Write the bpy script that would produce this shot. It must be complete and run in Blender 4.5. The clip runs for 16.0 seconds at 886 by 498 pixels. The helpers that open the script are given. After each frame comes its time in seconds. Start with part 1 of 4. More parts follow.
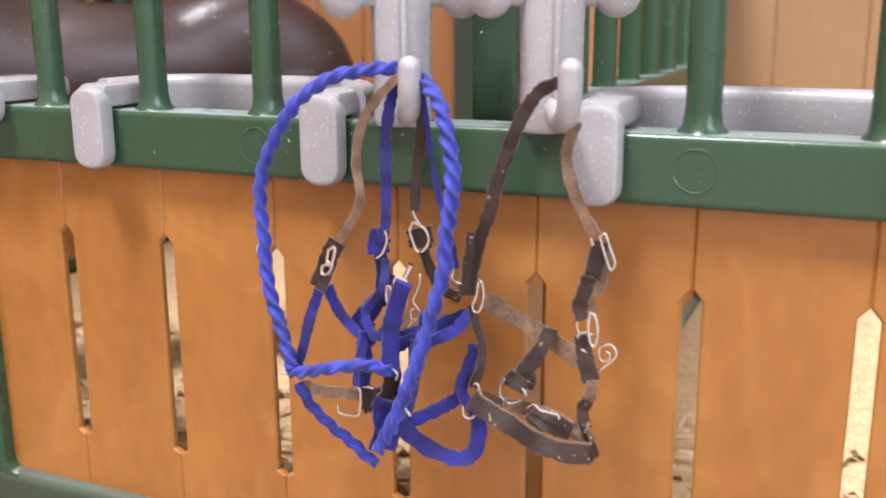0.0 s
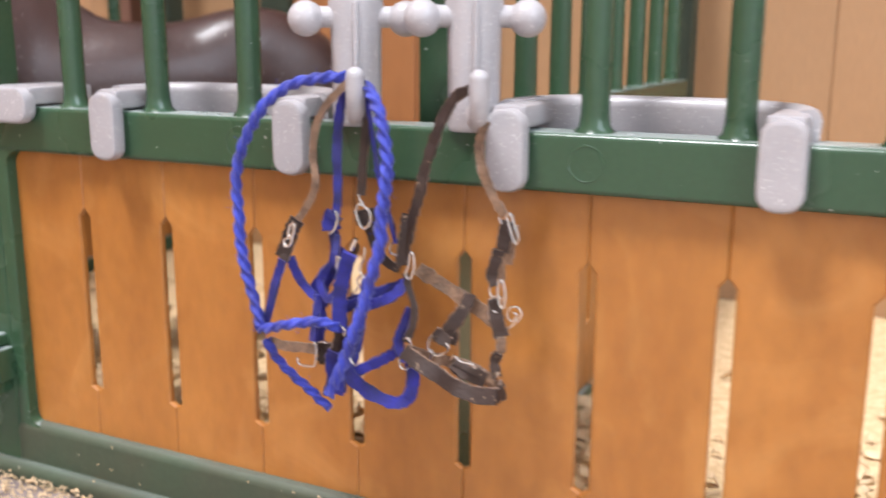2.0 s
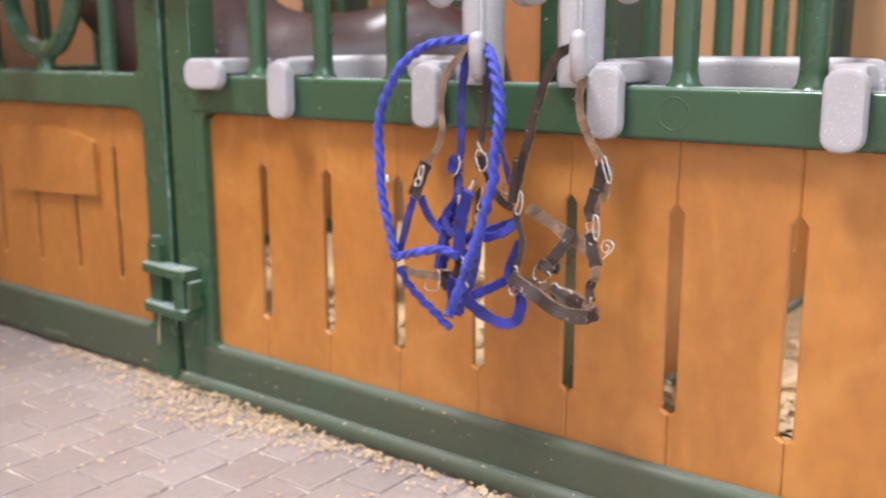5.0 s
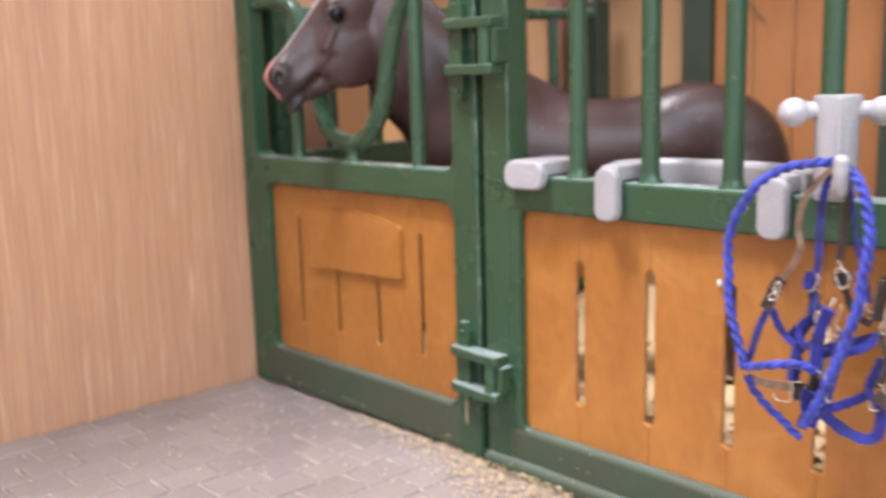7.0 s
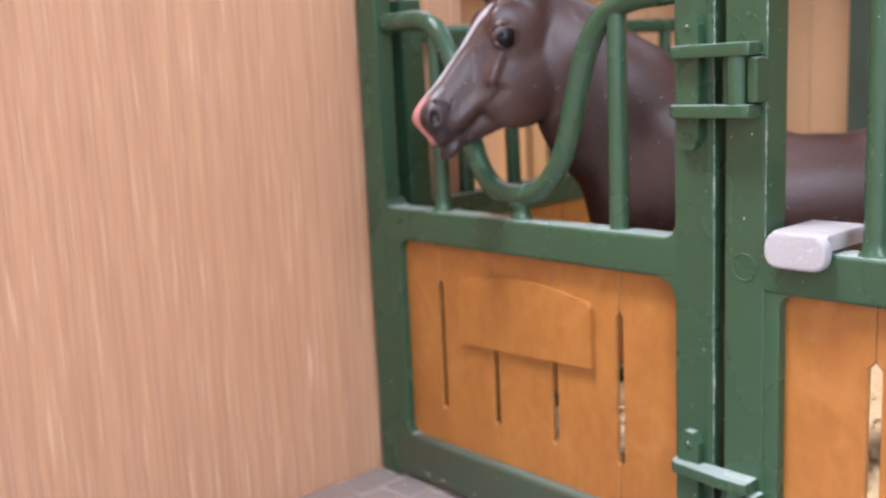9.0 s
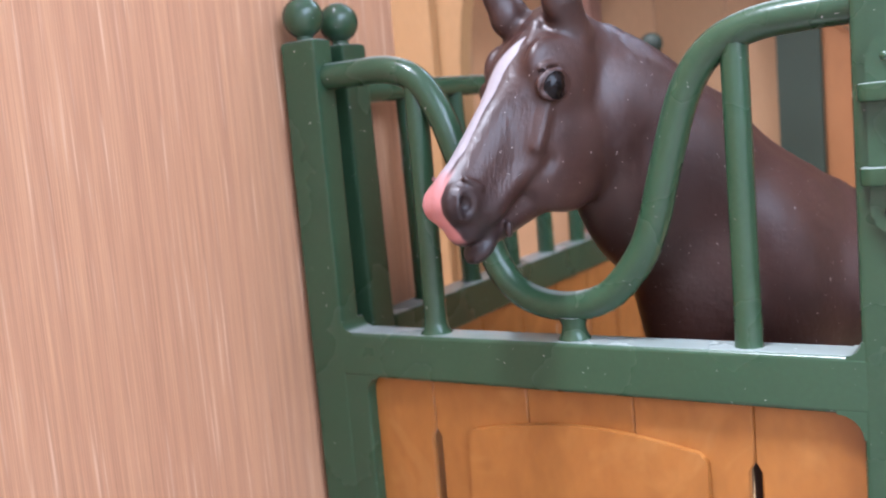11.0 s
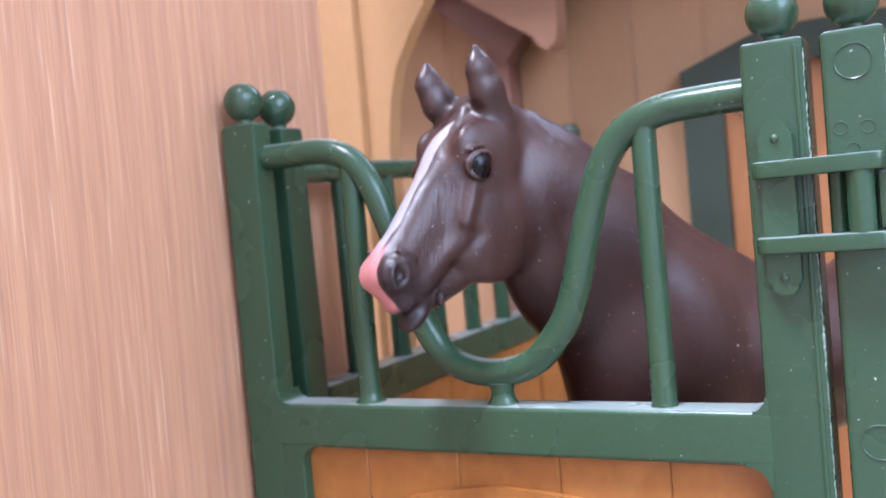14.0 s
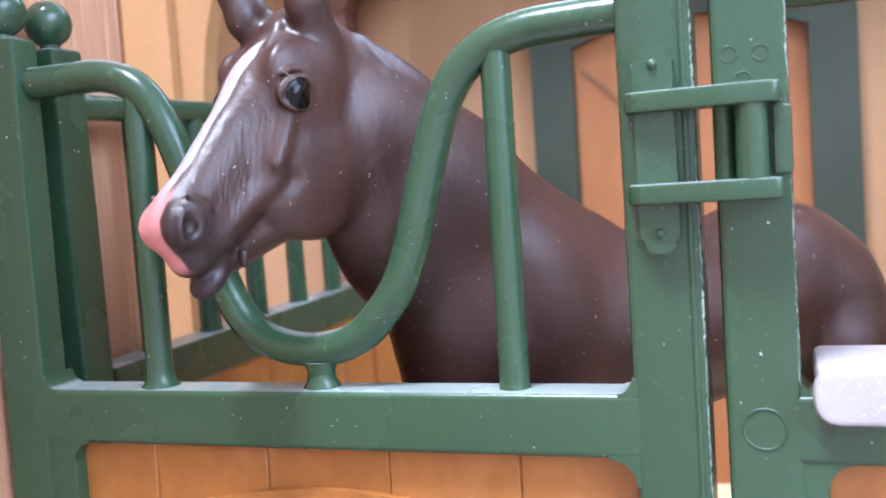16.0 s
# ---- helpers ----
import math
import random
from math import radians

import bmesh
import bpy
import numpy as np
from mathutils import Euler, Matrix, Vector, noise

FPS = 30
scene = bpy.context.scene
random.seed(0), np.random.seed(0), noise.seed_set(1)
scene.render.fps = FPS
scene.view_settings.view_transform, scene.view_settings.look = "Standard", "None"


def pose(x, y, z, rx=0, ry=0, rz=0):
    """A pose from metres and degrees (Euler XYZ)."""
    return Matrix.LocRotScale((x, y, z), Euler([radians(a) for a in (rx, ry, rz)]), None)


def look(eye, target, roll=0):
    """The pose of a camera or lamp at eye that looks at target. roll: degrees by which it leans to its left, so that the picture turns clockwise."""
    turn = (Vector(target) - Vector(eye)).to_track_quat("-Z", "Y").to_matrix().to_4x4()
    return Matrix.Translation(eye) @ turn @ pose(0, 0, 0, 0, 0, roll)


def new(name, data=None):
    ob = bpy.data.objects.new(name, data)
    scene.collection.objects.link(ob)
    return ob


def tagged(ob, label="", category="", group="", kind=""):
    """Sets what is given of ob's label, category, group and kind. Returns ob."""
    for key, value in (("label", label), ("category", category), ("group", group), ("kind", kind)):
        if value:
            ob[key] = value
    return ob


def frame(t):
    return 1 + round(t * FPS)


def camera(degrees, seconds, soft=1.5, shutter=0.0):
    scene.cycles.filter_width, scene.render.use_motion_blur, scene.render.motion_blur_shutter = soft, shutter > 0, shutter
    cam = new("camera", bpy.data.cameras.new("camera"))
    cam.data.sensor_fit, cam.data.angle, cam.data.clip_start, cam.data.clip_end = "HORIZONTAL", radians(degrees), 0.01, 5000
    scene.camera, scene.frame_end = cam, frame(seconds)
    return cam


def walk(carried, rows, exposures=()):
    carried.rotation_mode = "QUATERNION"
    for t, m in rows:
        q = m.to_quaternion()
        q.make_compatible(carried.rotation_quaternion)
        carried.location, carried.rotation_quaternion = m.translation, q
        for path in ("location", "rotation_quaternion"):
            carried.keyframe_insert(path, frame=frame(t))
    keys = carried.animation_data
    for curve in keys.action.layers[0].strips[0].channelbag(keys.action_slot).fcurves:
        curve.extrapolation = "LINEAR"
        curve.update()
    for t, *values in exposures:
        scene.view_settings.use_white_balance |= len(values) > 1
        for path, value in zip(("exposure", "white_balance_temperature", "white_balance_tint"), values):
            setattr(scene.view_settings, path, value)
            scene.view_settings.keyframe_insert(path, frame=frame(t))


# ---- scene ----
U = 0.01
cam = camera(48.8, 16.0, soft=1.8, shutter=0.5)
PATH = [
    (0, (12.298, -9.144, 7.185), (11.513, -7.366, 6.714), -0.3),
    (0.5, (12.44, -9.546, 7.196), (11.686, -7.755, 6.724), -0.6),
    (1, (12.286, -9.665, 7.147), (11.531, -7.871, 6.687), -0.5),
    (1.5, (12.274, -9.846, 7.248), (11.49, -8.063, 6.791), -0.2),
    (2, (14.181, -10.487, 7.168), (13.316, -8.735, 6.737), 0.2),
    (2.5, (14.923, -10.002, 7.079), (14.003, -8.284, 6.633), 0.1),
    (3, (15.362, -10.369, 7.233), (14.366, -8.688, 6.804), -0.1),
    (3.2, (15.345, -10.394, 7.29), (14.328, -8.725, 6.862), -0.1),
    (5.3, (16.098, -11.999, 6.562), (14.845, -10.488, 6.176), -0.3),
    (5.5, (16.073, -12.26, 6.821), (14.781, -10.778, 6.453), -0.4),
    (6, (15.815, -12.739, 6.887), (14.462, -11.307, 6.542), -0.6),
    (6.5, (15.758, -13.075, 6.892), (14.345, -11.699, 6.562), -0.9),
    (7, (14.372, -13.869, 7.983), (12.923, -12.534, 7.636), -1.6),
    (7.5, (12.518, -13.668, 7.668), (11.034, -12.361, 7.366), -1.6),
    (8, (10.695, -13.638, 7.926), (9.202, -12.343, 7.619), -1.6),
    (8.5, (9.944, -13.501, 8.812), (8.436, -12.232, 8.468), -2.4),
    (10.8, (2.466, -11.356, 8.637), (1.335, -9.725, 8.391), -4.8),
    (11, (1.912, -11.452, 8.953), (0.817, -9.795, 8.718), -5.1),
    (11.5, (1.224, -11.077, 8.852), (0.218, -9.36, 8.65), -5.2),
    (12, (0.796, -10.616, 8.941), (-0.131, -8.85, 8.791), -5.3),
    (12.5, (1.727, -11.512, 9.136), (0.801, -9.742, 9.03), -5.4),
    (13, (2.013, -11.867, 8.995), (1.072, -10.104, 8.927), -5.2),
    (13.5, (1.935, -12.015, 8.817), (0.982, -10.257, 8.771), -5.1),
    (14, (2.187, -12.192, 8.762), (1.232, -10.436, 8.698), -5.0),
    (14.5, (1.889, -11.752, 8.949), (0.99, -9.967, 8.861), -5.0),
    (15, (1.604, -10.769, 8.658), (0.815, -8.933, 8.573), -4.5),
    (15.5, (1.315, -9.876, 8.378), (0.609, -8.008, 8.265), -4.2),
    (16, (1.371, -9.956, 8.327), (0.709, -8.074, 8.196), -3.8),
]
EXPOSURES = [(0, 0.02, 5950, 10), (3.0, 0.02, 5950, 10), (6.5, 0.12, 5850, 10), (8.5, 0.2, 5700, 11), (11.0, 0.32, 5300, 14), (13.5, 0.4, 5050, 15), (15.0, 0.5, 5000, 14), (16.0, 0.64, 5050, 13)]
walk(cam, [(t, look(Vector(eye) * U, Vector(target) * U, roll)) for t, eye, target, roll in PATH], EXPOSURES)
cam.data.dof.use_dof = True
cam.data.dof.focus_distance = 10.9 * U
cam.data.dof.aperture_fstop = 40

# ---- light ----
world = bpy.data.worlds.new("world")
world.use_nodes = True
scene.world = world
wn = world.node_tree.nodes["Background"]
wn.inputs["Color"].default_value = (0.85, 0.9, 1.0, 1)
wn.inputs["Strength"].default_value = 0.14


def area(name, eye, target, size, watts, color):
    data = bpy.data.lights.new(name, "AREA")
    data.shape, data.size, data.size_y = "RECTANGLE", size[0], size[1]
    data.energy, data.color = watts, color
    ob = new(name, data)
    ob.matrix_world = look(Vector(eye) * U, Vector(target) * U)
    return ob


area("ceiling_lamp_light", (-22, -56, 160), (0, 0, 5), (0.34, 0.34), 52, (1.0, 0.95, 0.92))
# Added fill from the east to light the wood panel; no window known there.
area("window_light_east", (145, -60, 80), (0, 0, 5), (1.3, 1.3), 41, (0.84, 0.92, 1.0))
area("window_light_north", (20, 175, 120), (0, 0, 5), (1.4, 1.0), 34, (0.72, 0.86, 1.0))


# ---- materials ----
def material(name, color, rough=0.5, metal=0.0, second=None, scale=8.0, stretch=(1, 1, 1), bump=0.05, bump_scale=60.0, fine=0.12,
             specks=None, speck_size=40.0, speck_amount=0.62, sheen=0.0, coat=0.0, dust_sheen=0.0, fleck=None, swirl=None, even=1.0):
    """A surface with variation at two scales and fine relief. Scales are per centimetre in world space."""
    m = bpy.data.materials.new(name)
    m.use_nodes = True
    nt = m.node_tree
    N, L = nt.nodes, nt.links
    b = N["Principled BSDF"]
    geo = N.new("ShaderNodeNewGeometry")
    mp = N.new("ShaderNodeMapping")
    mp.inputs["Scale"].default_value = [s / U for s in stretch]
    L.new(geo.outputs["Position"], mp.inputs["Vector"])
    n1 = N.new("ShaderNodeTexNoise")
    n1.inputs["Scale"].default_value, n1.inputs["Detail"].default_value = scale, 4
    L.new(mp.outputs["Vector"], n1.inputs["Vector"])
    ramp = N.new("ShaderNodeValToRGB")
    ramp.color_ramp.elements[0].position, ramp.color_ramp.elements[1].position = 0.32, 0.7
    second = second or tuple(c * 0.8 for c in color)
    ramp.color_ramp.elements[0].color, ramp.color_ramp.elements[1].color = (*second, 1), (*color, 1)
    L.new(n1.outputs["Fac"], ramp.inputs["Fac"])
    n2 = N.new("ShaderNodeTexNoise")
    n2.inputs["Scale"].default_value, n2.inputs["Detail"].default_value = bump_scale, 6
    L.new(mp.outputs["Vector"], n2.inputs["Vector"])
    mix = N.new("ShaderNodeMix")
    mix.data_type, mix.blend_type = "RGBA", "OVERLAY"
    mix.inputs["Factor"].default_value = fine
    L.new(ramp.outputs["Color"], mix.inputs["A"])
    L.new(n2.outputs["Fac"], mix.inputs["B"])
    out = mix.outputs["Result"]
    info = N.new("ShaderNodeObjectInfo")
    hue = N.new("ShaderNodeHueSaturation")
    rng = N.new("ShaderNodeMapRange")
    rng.inputs["To Min"].default_value, rng.inputs["To Max"].default_value = 0.94, 1.06
    L.new(info.outputs["Random"], rng.inputs["Value"])
    L.new(rng.outputs["Result"], hue.inputs["Value"])
    L.new(out, hue.inputs["Color"])
    out = hue.outputs["Color"]
    if specks:
        raw = N.new("ShaderNodeMapping")
        raw.inputs["Scale"].default_value = [1 / U] * 3
        L.new(geo.outputs["Position"], raw.inputs["Vector"])
        v = N.new("ShaderNodeTexNoise")
        v.inputs["Scale"].default_value, v.inputs["Detail"].default_value = speck_size, 2
        L.new(raw.outputs["Vector"], v.inputs["Vector"])
        r2 = N.new("ShaderNodeValToRGB")
        r2.color_ramp.elements[0].position, r2.color_ramp.elements[1].position = speck_amount, speck_amount + 0.05
        L.new(v.outputs["Fac"], r2.inputs["Fac"])
        m2 = N.new("ShaderNodeMix")
        m2.data_type = "RGBA"
        m2.inputs["B"].default_value = (*specks, 1)
        L.new(r2.outputs["Color"], m2.inputs["Factor"])
        L.new(out, m2.inputs["A"])
        out = m2.outputs["Result"]
    if swirl:
        sm = N.new("ShaderNodeMapping")
        sm.inputs["Scale"].default_value = [1 / U] * 3
        L.new(geo.outputs["Position"], sm.inputs["Vector"])
        for tone, size, low, high, part_ in swirl:
            sn = N.new("ShaderNodeTexNoise")
            sn.inputs["Scale"].default_value, sn.inputs["Detail"].default_value, sn.inputs["Distortion"].default_value = size, 3, 2.2
            L.new(sm.outputs["Vector"], sn.inputs["Vector"])
            sr = N.new("ShaderNodeMapRange")
            sr.inputs["From Min"].default_value, sr.inputs["From Max"].default_value, sr.inputs["To Max"].default_value = low, high, part_
            L.new(sn.outputs["Fac"], sr.inputs["Value"])
            sx = N.new("ShaderNodeMix")
            sx.data_type = "RGBA"
            sx.inputs["B"].default_value = (*tone, 1)
            L.new(sr.outputs["Result"], sx.inputs["Factor"])
            L.new(out, sx.inputs["A"])
            out = sx.outputs["Result"]
    if fleck:
        fm = N.new("ShaderNodeMapping")
        fm.inputs["Scale"].default_value = (15 / U, 15 / U, 0.5 / U)
        L.new(geo.outputs["Position"], fm.inputs["Vector"])
        fn = N.new("ShaderNodeTexNoise")
        fn.inputs["Scale"].default_value, fn.inputs["Detail"].default_value = 1.0, 1
        L.new(fm.outputs["Vector"], fn.inputs["Vector"])
        fr = N.new("ShaderNodeValToRGB")
        fr.color_ramp.elements[0].position, fr.color_ramp.elements[1].position = 0.62, 0.82
        L.new(fn.outputs["Fac"], fr.inputs["Fac"])
        fx = N.new("ShaderNodeMix")
        fx.data_type = "RGBA"
        fx.inputs["B"].default_value = (*fleck, 1)
        L.new(fr.outputs["Color"], fx.inputs["Factor"])
        L.new(out, fx.inputs["A"])
        out = fx.outputs["Result"]
    # Upward faces paled: settled dust plus the window's sheen put into the colour.
    if dust_sheen:
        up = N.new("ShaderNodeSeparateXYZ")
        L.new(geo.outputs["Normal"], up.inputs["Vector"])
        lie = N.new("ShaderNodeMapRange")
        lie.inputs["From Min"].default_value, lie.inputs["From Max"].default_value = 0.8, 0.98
        lie.inputs["To Max"].default_value = dust_sheen
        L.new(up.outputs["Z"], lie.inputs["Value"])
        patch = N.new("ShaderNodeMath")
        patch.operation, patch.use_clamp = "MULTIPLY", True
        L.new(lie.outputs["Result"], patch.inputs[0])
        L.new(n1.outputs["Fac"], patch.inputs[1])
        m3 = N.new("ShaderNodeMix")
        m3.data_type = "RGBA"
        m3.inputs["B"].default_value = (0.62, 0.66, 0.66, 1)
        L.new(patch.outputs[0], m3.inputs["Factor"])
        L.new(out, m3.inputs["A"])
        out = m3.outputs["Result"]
    L.new(out, b.inputs["Base Color"])
    b.inputs["Metallic"].default_value = metal
    rr = N.new("ShaderNodeMapRange")
    rr.inputs["To Min"].default_value, rr.inputs["To Max"].default_value = rough * (1 - 0.25 * even), min(1, rough * (1 + 0.3 * even))
    L.new(n1.outputs["Fac"], rr.inputs["Value"])
    L.new(rr.outputs["Result"], b.inputs["Roughness"])
    b.inputs["Sheen Weight"].default_value = sheen
    b.inputs["Coat Weight"].default_value = coat
    bp = N.new("ShaderNodeBump")
    bp.inputs["Strength"].default_value = bump
    bp.inputs["Distance"].default_value = 0.02 * U
    L.new(n2.outputs["Fac"], bp.inputs["Height"])
    L.new(bp.outputs["Normal"], b.inputs["Normal"])
    return m


GREEN = material("green_plastic", (0.033, 0.072, 0.036), 0.27, second=(0.030, 0.065, 0.032), scale=0.5, bump=0.12, bump_scale=14, fine=0.1, specks=(0.52, 0.54, 0.50), speck_size=16, speck_amount=0.742, dust_sheen=0.75, even=0.3)
FLASH = material("worn_plastic", (0.40, 0.46, 0.40), 0.5, second=(0.16, 0.22, 0.17), scale=6, bump=0.3, bump_scale=30)
DUSTYGREEN = material("dusty_green_plastic", (0.044, 0.062, 0.034), 0.6, second=(0.050, 0.054, 0.032), scale=0.7, bump=0.2, bump_scale=12, fine=0.2, specks=(0.45, 0.40, 0.30), speck_size=9, speck_amount=0.74, dust_sheen=0.12)
DARKGREEN = material("dark_green_plastic", (0.030, 0.041, 0.024), 0.6, scale=0.6, bump=0.1, bump_scale=25)
PLANK = material("orange_board", (0.375, 0.150, 0.029), 0.36, second=(0.305, 0.115, 0.022), scale=0.55, stretch=(1.2, 1.2, 0.6), bump=0.35, bump_scale=4, fine=0.22, specks=(0.20, 0.09, 0.035), speck_size=5.0, speck_amount=0.78, swirl=[((0.60, 0.30, 0.09), 0.6, 0.52, 0.78, 0.25), ((0.24, 0.09, 0.022), 0.4, 0.55, 0.8, 0.22)])
# Shutter boards: plank orange dulled, with the haze before them put into the colour.
SHUTTER = material("faded_board", (0.32, 0.13, 0.042), 0.55, second=(0.25, 0.098, 0.03), scale=0.5, stretch=(1.2, 1.2, 0.4), bump=0.2, bump_scale=5)
TAN = material("tan_plastic", (0.41, 0.228, 0.095), 0.5, second=(0.36, 0.19, 0.072), scale=0.4, stretch=(1, 1, 0.3), bump=0.08, bump_scale=14)
BACKWALL = material("stable_wall_paint", (0.38, 0.215, 0.105), 0.6, second=(0.33, 0.18, 0.082), scale=0.3, stretch=(1, 1, 0.3), bump=0.1, bump_scale=10)
BROWN = material("brown_beam", (0.20, 0.095, 0.062), 0.55, scale=0.4, bump=0.1, bump_scale=12)
PALEBROWN = material("brown_plastic", (0.30, 0.155, 0.085), 0.55, second=(0.26, 0.13, 0.07), scale=0.4, bump=0.1, bump_scale=12)
GREY = material("glitter_grey_plastic", (0.385, 0.36, 0.365), 0.36, second=(0.335, 0.312, 0.318), scale=1.0, bump=0.12, bump_scale=30, fine=0.12, specks=(0.75, 0.71, 0.70), speck_size=38, speck_amount=0.67)
WALLWOOD = material("wood_veneer", (0.60, 0.325, 0.178), 0.42, second=(0.49, 0.255, 0.145), scale=1.0, stretch=(11.0, 11.0, 0.14), bump=0.25, bump_scale=5, fine=0.4, fleck=(0.68, 0.44, 0.29))
FLOOR = material("paving_plastic", (0.30, 0.245, 0.225), 0.23, second=(0.25, 0.20, 0.18), scale=0.35, bump=0.3, bump_scale=9, fine=0.15)
# Pale sand in the joints, with the brick edges' glints put into its colour.
JOINT = material("paving_joint", (0.50, 0.42, 0.35), 0.5, second=(0.24, 0.19, 0.16), scale=1.2, bump=0.2)
SAWDUST = material("bedding", (0.68, 0.50, 0.29), 0.85, second=(0.50, 0.34, 0.17), scale=5, bump=0.6, bump_scale=14, fine=0.4)
SHAVING = material("wood_shaving", (0.66, 0.50, 0.31), 0.85, second=(0.50, 0.34, 0.18), scale=4, bump=0.3)
HORSE = material("dark_brown_paint", (0.052, 0.0225, 0.017), 0.38, second=(0.030, 0.0135, 0.0105), scale=0.45, bump=0.45, bump_scale=9, fine=0.12, specks=(0.6, 0.52, 0.48), speck_size=19, speck_amount=0.725)
ROOMWALL = material("room_paint", (0.78, 0.74, 0.72), 0.8, scale=0.02, bump=0.02)
ROOMFLOOR = material("table_wood", (0.35, 0.22, 0.13), 0.5, scale=0.2, stretch=(0.2, 1, 1), bump=0.05)


# ---- building helpers: all shapes are given in centimetres ----
ORIGIN = {}


def thing(name, loc, label, category, group="", kind=""):
    ob = new(name)
    ob.location = Vector(loc) * U
    ob.empty_display_size = 0.01
    ORIGIN[ob] = Vector(loc)
    return tagged(ob, label, category, group, kind)


def part(name, bm, mat, parent=None, label="", smooth=True, angle=40):
    at = ORIGIN[parent] if parent else Vector((0, 0, 0))
    bm.transform(Matrix.Scale(U, 4) @ Matrix.Translation(-at))
    me = bpy.data.meshes.new(name)
    bm.to_mesh(me)
    bm.free()
    for one in mat if isinstance(mat, (list, tuple)) else [mat]:
        me.materials.append(one)
    if smooth:
        me.shade_smooth()
        me.set_sharp_from_angle(angle=radians(angle))
    ob = new(name, me)
    ob.parent = parent
    ORIGIN[ob] = at
    if smooth and angle == 40:
        ob.modifiers.new("even_shading", "WEIGHTED_NORMAL").keep_sharp = True
    return tagged(ob, label)


def again(ob, offset):
    """The same mesh once more under the same parent, moved by offset centimetres."""
    o = new(ob.name.split(".")[0], ob.data)
    if ob.modifiers:
        o.modifiers.new("even_shading", "WEIGHTED_NORMAL").keep_sharp = True
    o.parent = ob.parent
    o.location = ob.location + Vector(offset) * U
    ORIGIN[o] = ORIGIN[ob]
    return tagged(o, ob.get("label", ""))


def single(name, bm, mat, label, category, group="", kind="", smooth=True, angle=40):
    return tagged(part(name, bm, mat, None, label, smooth, angle), label, category, group, kind)


def rbox(x0, x1, y0, y1, z0, z1, bevel=0.04, segments=2, into=None):
    bm = bmesh.new()
    bmesh.ops.create_cube(bm, size=1)
    bmesh.ops.transform(bm, verts=bm.verts, matrix=Matrix.Translation(((x0 + x1) / 2, (y0 + y1) / 2, (z0 + z1) / 2)) @ Matrix.Diagonal((x1 - x0, y1 - y0, z1 - z0, 1)))
    if bevel:
        bmesh.ops.bevel(bm, geom=bm.edges, offset=bevel, segments=segments, affect="EDGES", profile=0.5)
    return merged(bm, into)


def merged(bm, into):
    if into is None:
        return bm
    me = bpy.data.meshes.new("tmp")
    bm.to_mesh(me)
    bm.free()
    into.from_mesh(me)
    bpy.data.meshes.remove(me)
    return into


def ball(c, r, into=None, seg=24, scale=(1, 1, 1)):
    bm = bmesh.new()
    bmesh.ops.create_uvsphere(bm, u_segments=seg, v_segments=seg // 2, radius=r)
    bmesh.ops.transform(bm, verts=bm.verts, matrix=Matrix.Translation(c) @ Matrix.Diagonal((*scale, 1)))
    return merged(bm, into)


def curve_points(pts, n=8):
    """Catmull-Rom through the points."""
    P = [Vector(p) for p in pts]
    P = [2 * P[0] - P[1]] + P + [2 * P[-1] - P[-2]]
    out = []
    for i in range(1, len(P) - 2):
        for k in range(n):
            t = k / n
            a, b, c, d = P[i - 1], P[i], P[i + 1], P[i + 2]
            out.append(0.5 * ((2 * b) + (c - a) * t + (2 * a - 5 * b + 4 * c - d) * t * t + (3 * b - a - 3 * c + d) * t ** 3))
    out.append(P[-2])
    return out


def sweep(pts, ring, up=(0, 0, 1), closed=False, caps=True, into=None, twist=0.0, size=None, leans=None):
    """A ring of (a, b) offsets swept along pts; a lies along the side direction, b along the normal near `up`."""
    bm = bmesh.new()
    n = len(pts)
    up = Vector(up)
    rows = []
    for i, p in enumerate(pts):
        p = Vector(p)
        if closed:
            tan = Vector(pts[(i + 1) % n]) - Vector(pts[i - 1])
        else:
            tan = Vector(pts[min(i + 1, n - 1)]) - Vector(pts[max(i - 1, 0)])
        tan.normalize()
        if i == 0:
            nor = up - tan * up.dot(tan)
            if nor.length < 1e-3:
                nor = tan.orthogonal()
        else:
            nor = nor - tan * nor.dot(tan)
        nor.normalize()
        side = tan.cross(nor)
        a = twist * i + (leans[i] if leans else 0.0)
        s2, n2 = side * math.cos(a) + nor * math.sin(a), nor * math.cos(a) - side * math.sin(a)
        k = size[i] if size else 1.0
        rows.append([bm.verts.new(p + s2 * u * k + n2 * v * k) for u, v in ring])
    m = len(ring)
    for i in range(n if closed else n - 1):
        r0, r1 = rows[i], rows[(i + 1) % n]
        for j in range(m):
            bm.faces.new((r0[j], r0[(j + 1) % m], r1[(j + 1) % m], r1[j]))
    if caps and not closed:
        bm.faces.new(rows[0][::-1])
        bm.faces.new(rows[-1])
    bmesh.ops.recalc_face_normals(bm, faces=bm.faces)
    return merged(bm, into)


def circle(r, n=14):
    return [(r * math.cos(2 * math.pi * k / n), r * math.sin(2 * math.pi * k / n)) for k in range(n)]


def tube(pts, r, n=14, into=None, closed=False, size=None):
    return sweep(pts, circle(r, n), closed=closed, into=into, size=size)


